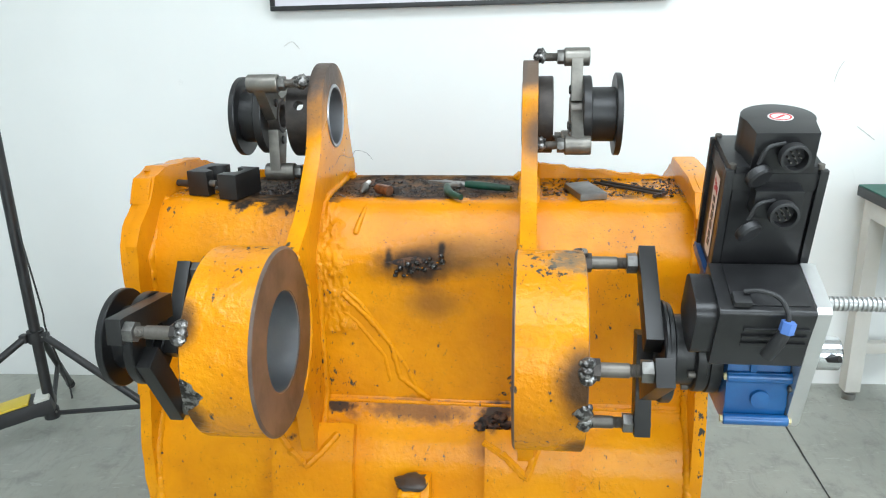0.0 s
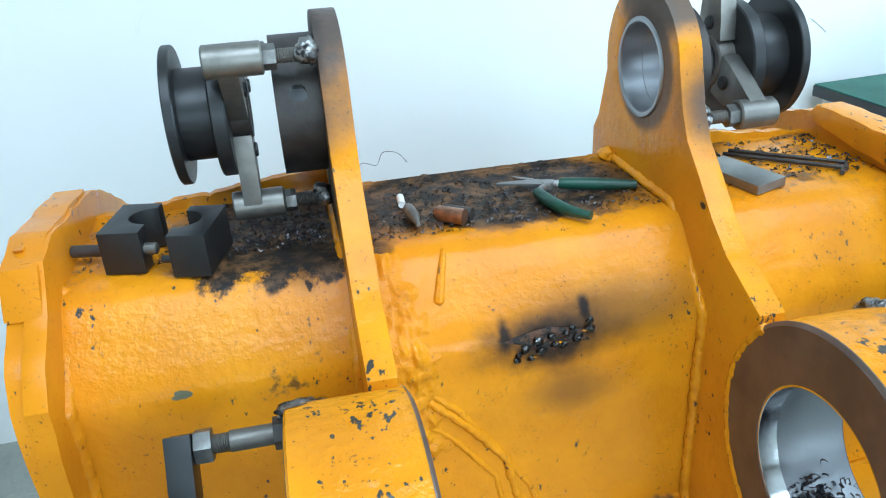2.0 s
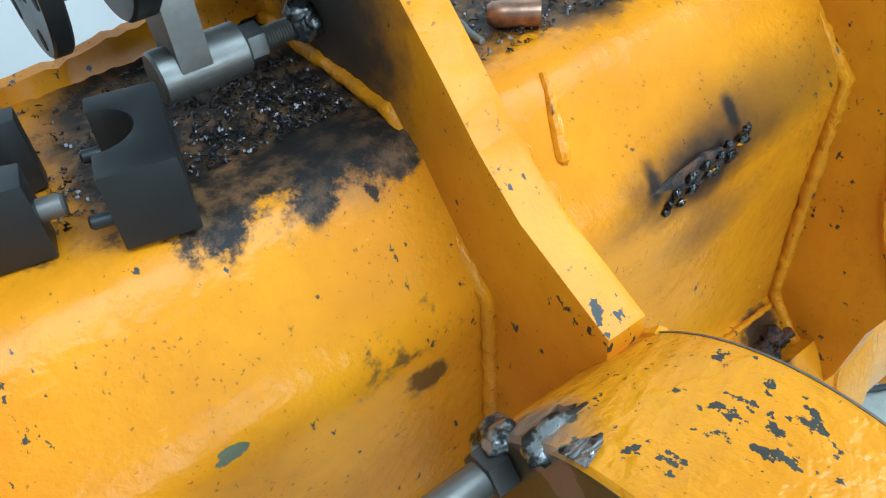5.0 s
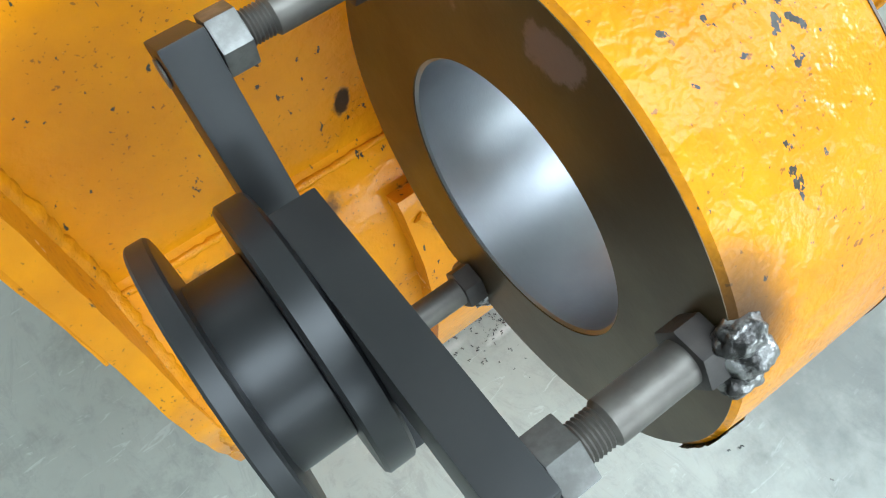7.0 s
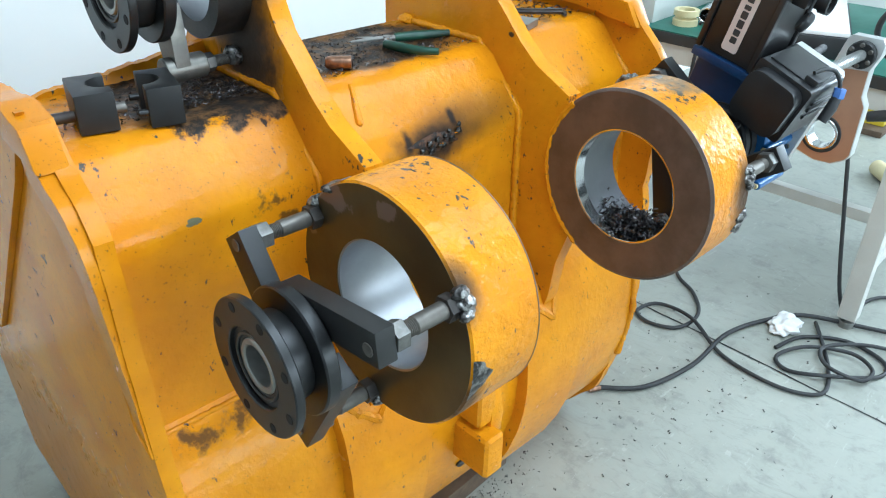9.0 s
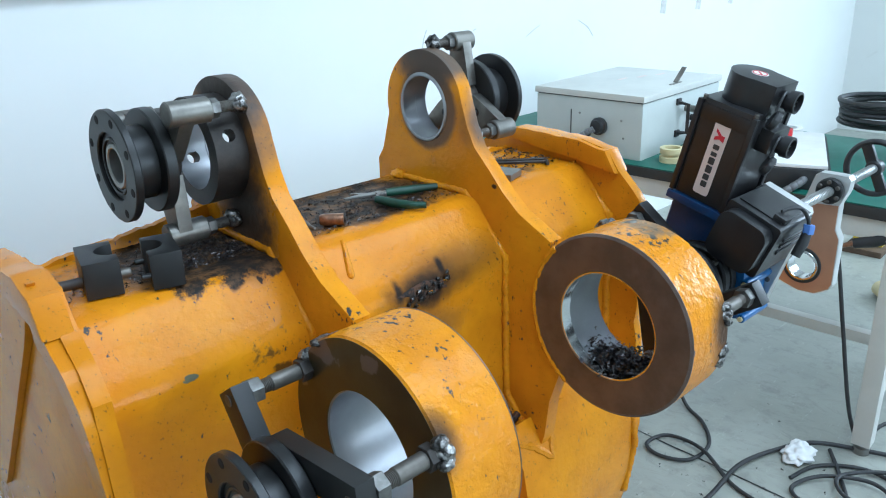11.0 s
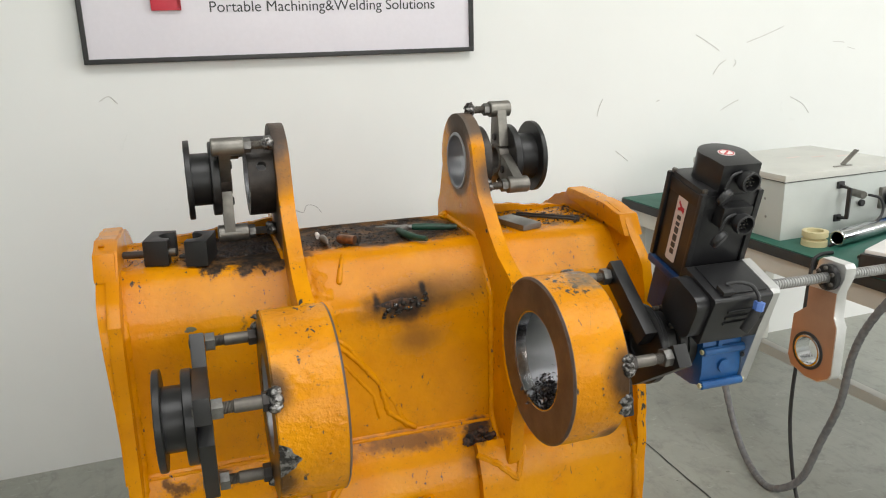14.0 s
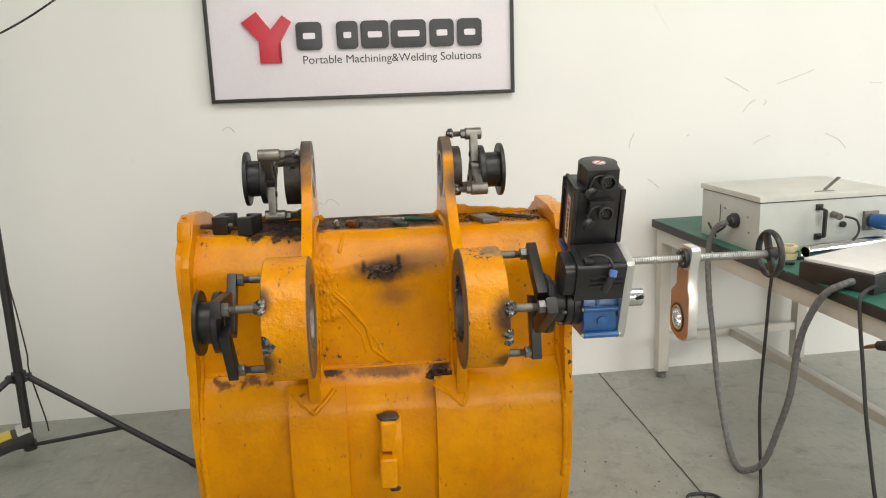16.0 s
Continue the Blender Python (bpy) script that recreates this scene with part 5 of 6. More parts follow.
def build_pliers():
    top = thing("pliers", "open wire stripping pliers with dark green dipped handles", "pliers", on_bucket=True)
    px, py, z = PLIER_PIVOT[0], PLIER_PIVOT[1], 1.056
    tips = ((-0.036, 0.046), (-0.066, 0.020))
    for k, (tx, ty) in enumerate(tips):
        part("jaw", plan_prism([(px + 0.010, py - 0.010), (px + 0.012, py + 0.010), (px + tx * 0.5, py + ty * 0.6 + 0.009), (px + tx, py + ty + 0.002), (px + tx, py + ty - 0.001), (px + tx * 0.5, py + ty * 0.6 - 0.004)], z - 0.003 + 0.0035 * k, z + 0.0005 + 0.0035 * k, 0.0008), STEEL, top, "bare steel jaw")
    bm = plan_prism(circle(px, py, 0.008, 20), z - 0.004, z + 0.006, 0.001)
    part("pivot", bm, STEEL, top)
    for pts in PLIER_HANDLES:
        part("neck", tube([(px, py, z), (*pts[0], z), tuple(Vector((*pts[0], z)).lerp(Vector((*pts[1], z)), 0.3))], [0.0062, 0.0050, 0.0045], 10), STEEL, top, "bare steel shank")
        line = spline([(x, y, z) for x, y in pts], 6)
        n = len(line)
        part("handle", tube(line, [0.006 + 0.0025 * math.sin(math.pi * min(1, i / n + 0.15)) for i in range(n)], 12), GREEN_GRIP, top, "dark green grip")


PLIER_PIVOT = (0.015, 1.714)
PLIER_HANDLES = ([(0.032, 1.716), (0.077, 1.698), (0.128, 1.677)], [(-0.006, 1.694), (0.000, 1.656), (0.012, 1.624), (0.032, 1.600)])
build_pliers()


def small_tube(name, a, b, r, material, label, category, steps=()):
    """A little turned part lying on the plate, from a to b."""
    a, b = Vector((*a, TOPZ + r * 0.98)), Vector((*b, TOPZ + r * 0.98))
    d = b - a
    prof = steps or ((0, 1), (1, 1))
    bm = lathe([(0, 0)] + [(d.length * t, r * k) for t, k in prof] + [(d.length, 0)], 0, 0, 20)
    bm.transform(Matrix.Translation(a) @ Vector((1, 0, 0)).rotation_difference(d).to_matrix().to_4x4())
    solo(name, bm, material, label, category, on_bucket=True)


small_tube("copper_nozzle", (-0.151, 1.668), (-0.119, 1.642), 0.0105, COPPER, "worn copper welding nozzle lying among chips", "welding nozzle", ((0, 0.7), (0.1, 0.95), (0.3, 1), (1, 1)))
small_tube("copper_nozzle", (-0.136, 1.679), (-0.106, 1.655), 0.0078, DARK_STEEL, "dark burnt copper nozzle beside another one", "welding nozzle")
small_tube("contact_tip", (-0.181, 1.703), (-0.178, 1.640), 0.0080, ROD, "grey tapered contact tip lying among chips", "contact tip", ((0, 0.7), (0.1, 1), (0.55, 1), (0.75, 0.55), (0.98, 0.35)))
small_tube("ceramic_bit", (-0.184, 1.748), (-0.186, 1.720), 0.0050, WHITE_LABEL, "small pale ceramic sleeve lying among chips", "ceramic sleeve")
ALLEN_KEYS = (((0.318, 1.768), (0.440, 1.668), (0.424, 1.646)), ((0.303, 1.758), (0.424, 1.652), (0.409, 1.634)))
PLATE_LOOP = [(0.238, 1.712), (0.287, 1.730), (0.3186, 1.628), (0.2655, 1.609)]

# allen keys lying together on the plate
for k, (a, b, c) in enumerate(ALLEN_KEYS):
    pts = [(*a, TOPZ + 0.004), (*b, TOPZ + 0.004), (*c, TOPZ + 0.004)]
    line = [Vector(pts[0]).lerp(Vector(pts[1]), t / 6) for t in range(6)] + [Vector(pts[1]).lerp(Vector(pts[2]), t / 3) for t in range(4)]
    solo("allen_key", tube(line, 0.0035, 6), DARK_STEEL, "long dark steel allen key lying on the bucket", "allen key", "allen keys", on_bucket=True)

bm = plan_prism(PLATE_LOOP, TOPZ, TOPZ + 0.013, 0.0012)
solo("steel_plate", bm, STEEL, "small flat bare steel plate on the oily bucket top", "steel plate", on_bucket=True)


def swarf(name, label, n, seed, where, size, lift=0.0, on_bucket=True, material=None):
    """Curled cutting chips, strewn; where gives a point for each."""
    rng = random.Random(seed)
    bm = bmesh.new()
    for _ in range(n):
        x, y, z = where(rng)
        s = size * rng.uniform(0.4, 1.5)
        a, turns, rr = rng.uniform(0, 6.28), rng.uniform(0.5, 2.2), s * rng.uniform(0.15, 0.4)
        pts, k = [], 6
        tilt = Euler((rng.uniform(-0.7, 0.7), rng.uniform(-0.7, 0.7), a)).to_matrix()
        for i in range(k + 1):
            t = i / k
            pts.append(tilt @ Vector((s * (t - 0.5), rr * math.cos(turns * 6.28 * t), rr * 0.6 * math.sin(turns * 6.28 * t) + rr * 0.4)) + Vector((x, y, z + lift)))
        w = tilt @ Vector((s * 0.10, s * 0.10, s * 0.06))
        prev = None
        for p in pts:
            pair = (bm.verts.new(p - w), bm.verts.new(p + w))
            if prev:
                bm.faces.new((prev[0], prev[1], pair[1], pair[0]))
            prev = pair
    me = bpy.data.meshes.new(name)
    bm.to_mesh(me)
    bm.free()
    me.materials.append(material or CHIPS)
    ob = new(name, me)
    if on_bucket:
        ob.matrix_basis = TILT_B
    return tagged(ob, label, "metal chips", kind="stuff")


def on_top_left(rng):
    x = -0.29 - abs(rng.gauss(0, 0.085)) if rng.random() < 0.75 else rng.uniform(-0.585, -0.30)
    return max(x, -0.585), min(max(1.645 + abs(rng.gauss(0.03, 0.07)), 1.625), 1.80), TOPZ


def on_top_middle(rng):
    return rng.uniform(-0.245, 0.145), min(1.628 + abs(rng.gauss(0.06, 0.075)), 1.80), TOPZ


def on_top_right(rng):
    return rng.uniform(0.19, 0.48), min(1.65 + abs(rng.gauss(0.06, 0.07)), 1.80), TOPZ


swarf("metal_chips", "dark fine cutting chips strewn over the oily bucket top", 1500, 1, on_top_left, 0.0042)
swarf("metal_chips", "dark fine cutting chips strewn between the two ears", 1200, 2, on_top_middle, 0.0045)
swarf("metal_chips", "dark cutting chips strewn round the allen keys", 500, 3, on_top_right, 0.0065)


def in_bore(rng):
    a = radians(-90 + rng.gauss(0, 17))
    r = 0.0935 - abs(rng.gauss(0, 0.009))
    return rng.gauss(0.200, 0.022), LOW[0] + r * math.cos(a), LOW[1] + r * math.sin(a)


swarf("metal_chips", "heap of blued curled chips inside the bored ring", 620, 4, in_bore, 0.0105)
swarf("metal_chips", "cutting chips scattered on the floor before the bucket", 650, 5, lambda g: (g.gauss(-0.02, 0.13), 1.53 - abs(g.gauss(0, 0.05)), 0.0), 0.005, 0.001, False)
swarf("metal_chips", "cutting chips scattered thinly on the concrete floor", 260, 6, lambda g: (g.gauss(0.70, 0.35), g.gauss(1.35, 0.30), 0.0), 0.007, 0.001, False)

# wood under the bucket
bm = box(-0.28, 0.24, 1.535, 1.66, 0.0, 0.052, 0.004)
solo("timber_block", bm, WOOD, "weathered dark timber block under the bucket", "timber block")
bm = box(-0.56, -0.36, 1.86, 2.02, 0.0, 0.048, 0.004)
solo("timber_block", bm, WOOD, "short dark timber block under the bucket side", "timber block")
small = tube([(-0.120, 1.326, 0.005), (-0.114, 1.305, 0.005)], 0.0042, 10)
solo("cigarette_butt", small, BUTT, "orange-filtered cigarette butt on the concrete floor", "cigarette butt")

# ---- the sign ----
WALL_M = Matrix.Translation((0, 2.866, 0)) @ Matrix.Rotation(radians(WALL_TURN), 4, "Z")


def build_sign():
    top = thing("wall_sign", "framed lilac-white company sign with raised letters on the wall", "wall sign")
    top.matrix_basis = WALL_M
    x0, x1, z0, z1 = -0.622, 0.716, 1.418, 1.96
    part("panel", box(x0, x1, -0.030, -0.004, z0, z1, 0.001), SIGN_FACE, top)
    for a, b, c, d in ((x0 - 0.004, x1 + 0.004, z0 - 0.004, z0 + 0.012), (x0 - 0.004, x1 + 0.004, z1 - 0.012, z1 + 0.004), (x0 - 0.004, x0 + 0.012, z0 + 0.012, z1 - 0.012), (x1 - 0.012, x1 + 0.004, z0 + 0.012, z1 - 0.012)):
        part("frame_bar", box(a, b, -0.040, -0.002, c, d, 0.002), SIGN_FRAME, top)

    def raised(loop, material, name):
        bm = prism([[(a, b) for a, b in loop]], -0.046, -0.0302, 0.001)
        bm.transform(Matrix(((0, 1, 0, 0), (1, 0, 0, 0), (0, 0, 1, 0), (0, 0, 0, 1))))
        return part(name, bm, material, top)

    raised([(-0.405, 1.577), (-0.312, 1.577), (-0.312, 1.668), (-0.262, 1.748), (-0.300, 1.776), (-0.352, 1.718), (-0.408, 1.792), (-0.474, 1.748), (-0.405, 1.668)], LETTER_RED, "red_emblem")
    raised([(-0.325, 1.590), (-0.312, 1.577), (-0.312, 1.668), (-0.325, 1.66)], RED, "emblem_edge")
    for a, b in ((-0.246, -0.134), (-0.072, 0.022), (0.034, 0.156), (0.166, 0.322), (0.338, 0.446), (0.462, 0.572)):
        # each mark is a plain slotted block
        outer = rounded(a, b, 1.628, 1.746, 0.02)
        raised(outer, LETTER_DARK, "dark_mark")
        bm = prism([rounded(a + 0.030, b - 0.030, 1.674, 1.700, 0.006)], -0.0475, -0.0465)
        bm.transform(Matrix(((0, 1, 0, 0), (1, 0, 0, 0), (0, 0, 1, 0), (0, 0, 0, 1))))
        part("mark_gap", bm, SIGN_FACE, top)
    words(top, "Portable Machining&Welding Solutions", (-0.222, -0.0308, 1.570), 0.792, LETTER_DARK)


def words(parent, text, at, width, material, turn=(90, 0, 0)):
    cu = bpy.data.curves.new("lettering", "FONT")
    cu.body, cu.size, cu.extrude = text, 0.05, 0.001
    tmp = bpy.data.objects.new("lettering", cu)
    scene.collection.objects.link(tmp)
    me = bpy.data.meshes.new_from_object(tmp.evaluated_get(bpy.context.evaluated_depsgraph_get()))
    bpy.data.objects.remove(tmp)
    xs = [v.co.x for v in me.vertices]
    k = width / (max(xs) - min(xs))
    me.transform(Matrix.Translation(at) @ Euler([radians(a) for a in turn]).to_matrix().to_4x4() @ Matrix.Diagonal((k, 0.98 * k, 1, 1)) @ Matrix.Translation((-min(xs), 0, 0)))
    me.materials.clear()
    me.materials.append(material)
    ob = new("lettering", me)
    ob.parent = parent
    return ob


build_sign()

# scuffs and plugs on the wall
SCUFF = surface("grey_scuff", (0.52, 0.51, 0.48), (0.66, 0.65, 0.62), 0.7, 0.0, 30, 200, 0.1, 0.0005)
for k, pts in enumerate((((1.758, 1.447), (1.819, 1.416), (1.881, 1.380)), ((1.859, 1.280), (1.886, 1.316), (1.922, 1.338)), ((1.968, 1.337), (1.978, 1.324), (1.965, 1.309)), ((1.914, 1.122), (1.961, 1.145), (2.005, 1.162)),
                         ((2.300, 1.161), (2.374, 1.126), (2.417, 1.082)), ((2.028, 1.409), (2.126, 1.438), (2.225, 1.473)), ((1.285, 1.133), (1.295, 1.172), (1.310, 1.202)), ((1.380, 0.981), (1.411, 0.959), (1.443, 0.934)),
                         ((1.574, 1.176), (1.580, 1.181), (1.590, 1.183)), ((2.522, 1.398), (2.554, 1.398), (2.586, 1.394)), ((2.611, 1.372), (2.635, 1.366), (2.655, 1.362)), ((-0.60, 1.295), (-0.57, 1.31), (-0.545, 1.285)), ((1.62, 0.55), (1.66, 0.56), (1.70, 0.575)))):
    bm = tube(spline([(x, -0.0006, z) for x, z in pts], 5), 0.0017, 6, 0.4, k)
    ob = solo("wall_scuff", bm, SCUFF, "thin grey scratch on the white wall", "wall scuff", kind="structure")
    ob.matrix_basis = WALL_M
for x, z in ((3.065, 1.171), (3.448, 1.166), (3.843, 1.172), (4.185, 1.178)):
    ob = solo("wall_patch", box(-0.026, 0.026, -0.0012, 0.001, -0.034, 0.034, 0.0004), SCUFF, "grey rectangular glue patch on the white wall", "wall patch", kind="structure")
    ob.matrix_basis = WALL_M @ Matrix.Translation((x, 0, z)) @ Matrix.Rotation(radians(6), 4, "Y")

# ---- light stand ----


def build_stand():
    top = thing("light_stand", "black tubular light stand on three folding legs", "light stand", at=(-1.40, 2.40, 0.0))
    part("pole", tube([(0, 0, 0.10), (0, 0, 1.15)], 0.0175, 20), PLASTIC, top)
    part("upper_pole", tube([(0, 0, 1.14), (0, 0, 2.1)], 0.0145, 20), PLASTIC, top)
    clamp = part("collar", lathe([(0.385, 0.018), (0.385, 0.027), (0.425, 0.027), (0.425, 0.018)], 0, 0, 24, True), PLASTIC, top)
    clamp.matrix_basis = Matrix.Rotation(radians(-90), 4, "Y")
    low = part("foot_collar", lathe([(0.10, 0.0), (0.10, 0.025), (0.135, 0.025), (0.135, 0.0)], 0, 0, 24), PLASTIC, top)
    low.matrix_basis = Matrix.Rotation(radians(-90), 4, "Y")
    part("clamp_knob", tube([(-0.03, -0.02, 0.42), (-0.055, -0.035, 0.425)], [0.008, 0.013], 12), PLASTIC, clamp)
    for a, reach in ((-11, 0.67), (218, 0.67), (112, 0.44)):
        c, s = math.cos(radians(a)), math.sin(radians(a))
        end = Vector((reach * c, reach * s, 0.011))
        start = Vector((0.035 * c, 0.035 * s, 0.405))
        leg = part("leg", tube([start, end], 0.0125, 14), PLASTIC, top)
        part("lug", box(-0.012, 0.012, -0.012, 0.012, -0.014, 0.014, 0.003), PLASTIC, leg).matrix_basis = Matrix.Translation(start)
        part("rubber_foot", tube([end + (start - end) * 0.05, end], 0.0150, 14), RUBBER, leg)
        mid = start.lerp(end, 0.56)
        part("brace", tube([(0.02 * c, 0.02 * s, 0.118), mid], 0.0085, 8), PLASTIC, leg)
        for q in (Vector((0.03 * c, 0.03 * s, 0.125)), start):
            part("rivet", blob(q + Vector((s * 0.011, -c * 0.011, 0.004)), (0.004, 0.004, 0.004), 1, 0.0, 2), NICKEL, leg)
    part("wire", tube(spline([(0.019, -0.01, 0.78), (0.035, -0.015, 0.65), (0.045, -0.01, 0.50), (0.04, 0.0, 0.42), (0.06, 0.03, 0.22), (0.07, 0.02, 0.16)]), 0.003, 8), RUBBER, top)
    part("high_cable", tube(spline([(0.0, 0.0, 1.66), (0.04, 0.2, 1.707), (0.27, 0.2, 1.836), (0.8, 0.2, 2.2)]), 0.004, 8), RUBBER, top)
    return top


build_stand()
lampbox = thing("work_lamp", "small black work lamp with an orange-yellow reflector, lying on the stand", "work lamp", at=(-1.52, 2.35, 0.118))
for ob in (part("housing", box(-0.15, 0.15, -0.05, 0.05, -0.005, 0.045, 0.008), PLASTIC, lampbox), part("reflector", box(-0.135, 0.08, -0.04, 0.04, 0.044, 0.052, 0.003), YELLOW, lampbox, "orange-yellow reflector plate"), part("end_cap", box(0.10, 0.148, -0.047, 0.047, 0.043, 0.056, 0.004), BOX_GREY, lampbox)):
    ob.matrix_basis = Matrix.Rotation(radians(24), 4, "Z") @ Matrix.Rotation(radians(-10), 4, "Y")

# ---- things left on the floor behind the table ----
block = thing("step_block", "yellow-painted block with a dark base on the concrete floor", "block", at=(3.26, 1.64, 0.0))
part("base", box(-0.13, 0.10, -0.09, 0.09, 0.0, 0.030, 0.004), WOOD, block, "dark wooden base")
part("upper_block", box(-0.05, 0.10, -0.07, 0.07, 0.0305, 0.125, 0.008), YELLOW, block, "scuffed yellow block")
bottle = thing("plastic_bottle", "cream plastic bottle with a red cap lying on the floor", "bottle", at=(2.62, 1.38, 0.034))
for name, bm, material in (("body", lathe([(0, 0), (0, 0.028), (0.008, 0.034), (0.120, 0.034), (0.150, 0.018), (0.160, 0.016), (0.160, 0)], 0, 0, 24), NYLON), ("cap", solid(0.161, 0.195, 0.020, 0, 0, 24, 0.003), RED)):
    bm.transform(Matrix.Rotation(radians(-138), 4, "Z") @ Matrix.Translation((-0.09, 0, 0)))
    part(name, bm, material, bottle, "red screw cap" if name == "cap" else "")

# ---- table and what stands on it ----
TZ = 0.790


def build_table():
    top = thing("work_table", "long work table with a green mat top and cream steel legs", "work table")
    slab = part("tabletop", box(1.385, 2.20, 1.02, 2.775, 0.752, 0.7855, 0.003), TABLE_EDGE, top, "black edged table slab")
    part("mat", box(1.387, 2.198, 1.022, 2.773, 0.786, TZ, 0.0015), TABLE_GREEN, slab, "green rubber mat")
    for y in (1.06, 2.735):
        part("apron", box(1.43, 2.155, y - 0.014, y + 0.014, 0.69, 0.7515, 0.002), LEG_WHITE, top)
    for x in (1.412, 2.172):
        part("apron", box(x - 0.014, x + 0.014, 1.09, 2.70, 0.69, 0.7515, 0.002), LEG_WHITE, top)
    for x in (1.425, 2.165):
        for y in (1.130, 2.715):
            leg = part("leg", box(x - 0.027, x + 0.027, y - 0.027, y + 0.027, 0.035, 0.7515, 0.004), LEG_WHITE, top)
            part("levelling_foot", plan_prism(circle(x, y, 0.024, 20), 0.0, 0.022, 0.004), STEEL, leg)
            part("foot_stud", plan_prism(circle(x, y, 0.008, 12), 0.02, 0.036), STEEL, leg)
    for y in (1.130, 2.715):
        part("stretcher", box(1.453, 2.137, y - 0.018, y + 0.018, 0.185, 0.225, 0.003), LEG_WHITE, top)
    part("stretcher", box(1.78, 1.82, 1.149, 2.696, 0.185, 0.225, 0.003), LEG_WHITE, top)


build_table()


def build_cabinet():
    top = thing("control_box", "pale grey steel control box with lid latch and black handle", "control box")
    x0, x1, y0, y1, z1 = 1.432, 2.01, 1.945, 2.395, 1.010
    part("body", box(x0 + 0.006, x1 - 0.006, y0 + 0.006, y1 - 0.006, TZ, z1 - 0.026, 0.003), BOX_SIDE, top)
    lid = part("lid", box(x0, x1, y0, y1, z1 - 0.022, z1, 0.003), BOX_GREY, top)
    part("lid_seal", box(x0 + 0.009, x1 - 0.009, y0 + 0.009, y1 - 0.009, z1 - 0.027, z1 - 0.021), TABLE_EDGE, lid)
    latch = part("latch", box(1.69, 1.77, 1.985, 1.995, z1, z1 + 0.003, 0.001), NICKEL, lid, "lid latch standing up")
    bm = box(0, 0.075, -0.009, 0.009, 0, 0.004, 0.001)
    bm.transform(Matrix.Translation((1.73, 1.99, z1 + 0.004)) @ Matrix.Rotation(radians(-38), 4, "Y"))
    part("latch_lever", bm, NICKEL, latch)
    for k in range(3):
        part("faded_label", box(1.70 + 0.09 * k, 1.76 + 0.09 * k, 2.20 - 0.03 * k, 2.215 - 0.03 * k, z1 + 0.0002, z1 + 0.0007), PALE_LABEL, lid)
    hx = 1.682
    line = [(hx, y0 + 0.006, 0.955), (hx, y0 - 0.035, 0.950), (hx, y0 - 0.035, 0.850), (hx, y0 + 0.006, 0.845)]
    handle = part("handle", tube(line, 0.0085, 4), PLASTIC, top, "black plastic pull handle")
    for z in (0.957, 0.843):
        part("handle_base", box(hx - 0.014, hx + 0.014, y0 - 0.002, y0 + 0.0065, z - 0.012, z + 0.012, 0.002), PLASTIC, handle)
    bm = solid(0, 0.055, 0.013, 0, 0, 20)
    bm.transform(Matrix.Translation((1.745, y0 + 0.006, 0.925)) @ Matrix.Rotation(radians(-90), 4, "Z") @ Matrix.Rotation(radians(-10), 4, "Z"))
    plug = part("plug", bm, NICKEL, top, "metal cable plug")
    part("plug_cable", tube(spline([(1.755, y0 - 0.048, 0.925), (1.79, y0 - 0.07, 0.91), (1.79, y0 - 0.08, 0.86), (1.72, y0 - 0.09, 0.82), (1.60, y0 - 0.10, 0.797), (1.52, y0 - 0.12, 0.795)]), 0.0045, 10), RUBBER, plug)
    bm = solid(0, 0.012, 0.012, 0, 0, 20)
    bm.transform(Matrix.Translation((1.785, y0 + 0.004, 0.885)) @ Matrix.Rotation(radians(-90), 4, "Z"))
    part("knob", bm, PLASTIC, top)
    sock = part("socket_plate", box(1.872, 1.935, y0 - 0.006, y0 + 0.0065, 0.855, 0.930, 0.003), NICKEL, top)
    bm = lathe([(0, 0), (0, 0.026), (0.03, 0.03), (0.065, 0.03), (0.07, 0.024), (0.07, 0)], 0, 0, 24)
    bm.transform(Matrix.Translation((1.905, y0 - 0.006, 0.892)) @ Matrix.Rotation(radians(-62), 4, "Z"))
    part("blue_socket", bm, BLUE, sock, "blue plug socket cover")
    # side gland with its hose
    bm = lathe([(0, 0), (0, 0.030), (0.014, 0.031), (0.018, 0.024), (0.03, 0.022), (0.03, 0)], 0, 0, 28)
    bm.transform(Matrix.Translation((x0 + 0.006, 2.115, 0.893)) @ Matrix.Rotation(radians(180), 4, "Z"))
    part("cable_gland", bm, PLASTIC, top)
    for y, z in ((2.20, 0.93), (2.03, 0.92), (2.02, 0.86), (2.19, 0.86)):
        bm = solid(0, 0.004, 0.004, 0, 0, 10, 0.0008)
        bm.transform(Matrix.Translation((x0 + 0.0065, y, z)) @ Matrix.Rotation(radians(180), 4, "Z"))
        part("side_screw", bm, STEEL, top)
    part("side_cover", box(x0 + 0.004, x0 + 0.0065, 2.235, 2.238, 0.83, 0.94), TABLE_EDGE, top)


build_cabinet()
hose = spline([(1.40, 2.115, 0.889), (1.372, 2.150, 0.860), (1.36, 2.18, 0.767), (1.36, 2.16, 0.58), (1.36, 2.11, 0.40), (1.355, 2.05, 0.223), (1.34, 1.95, 0.07), (1.305, 1.83, 0.0165), (1.295, 1.74, 0.0165), (1.325, 1.665, 0.085), (1.355, 1.630, 0.235), (1.36, 1.585, 0.385), (1.36, 1.566, 0.536), (1.36, 1.53, 0.648), (1.368, 1.462, 0.766), (1.41, 1.41, 0.817), (1.46, 1.42, 0.817)], 26)
ob = solo("flexible_hose", tube(hose, [0.0118 if i % 6 else 0.0102 for i in range(len(hose))], 12), GREY_HOSE, "grey braided cable hose hanging off the table in a loop", "cable hose")
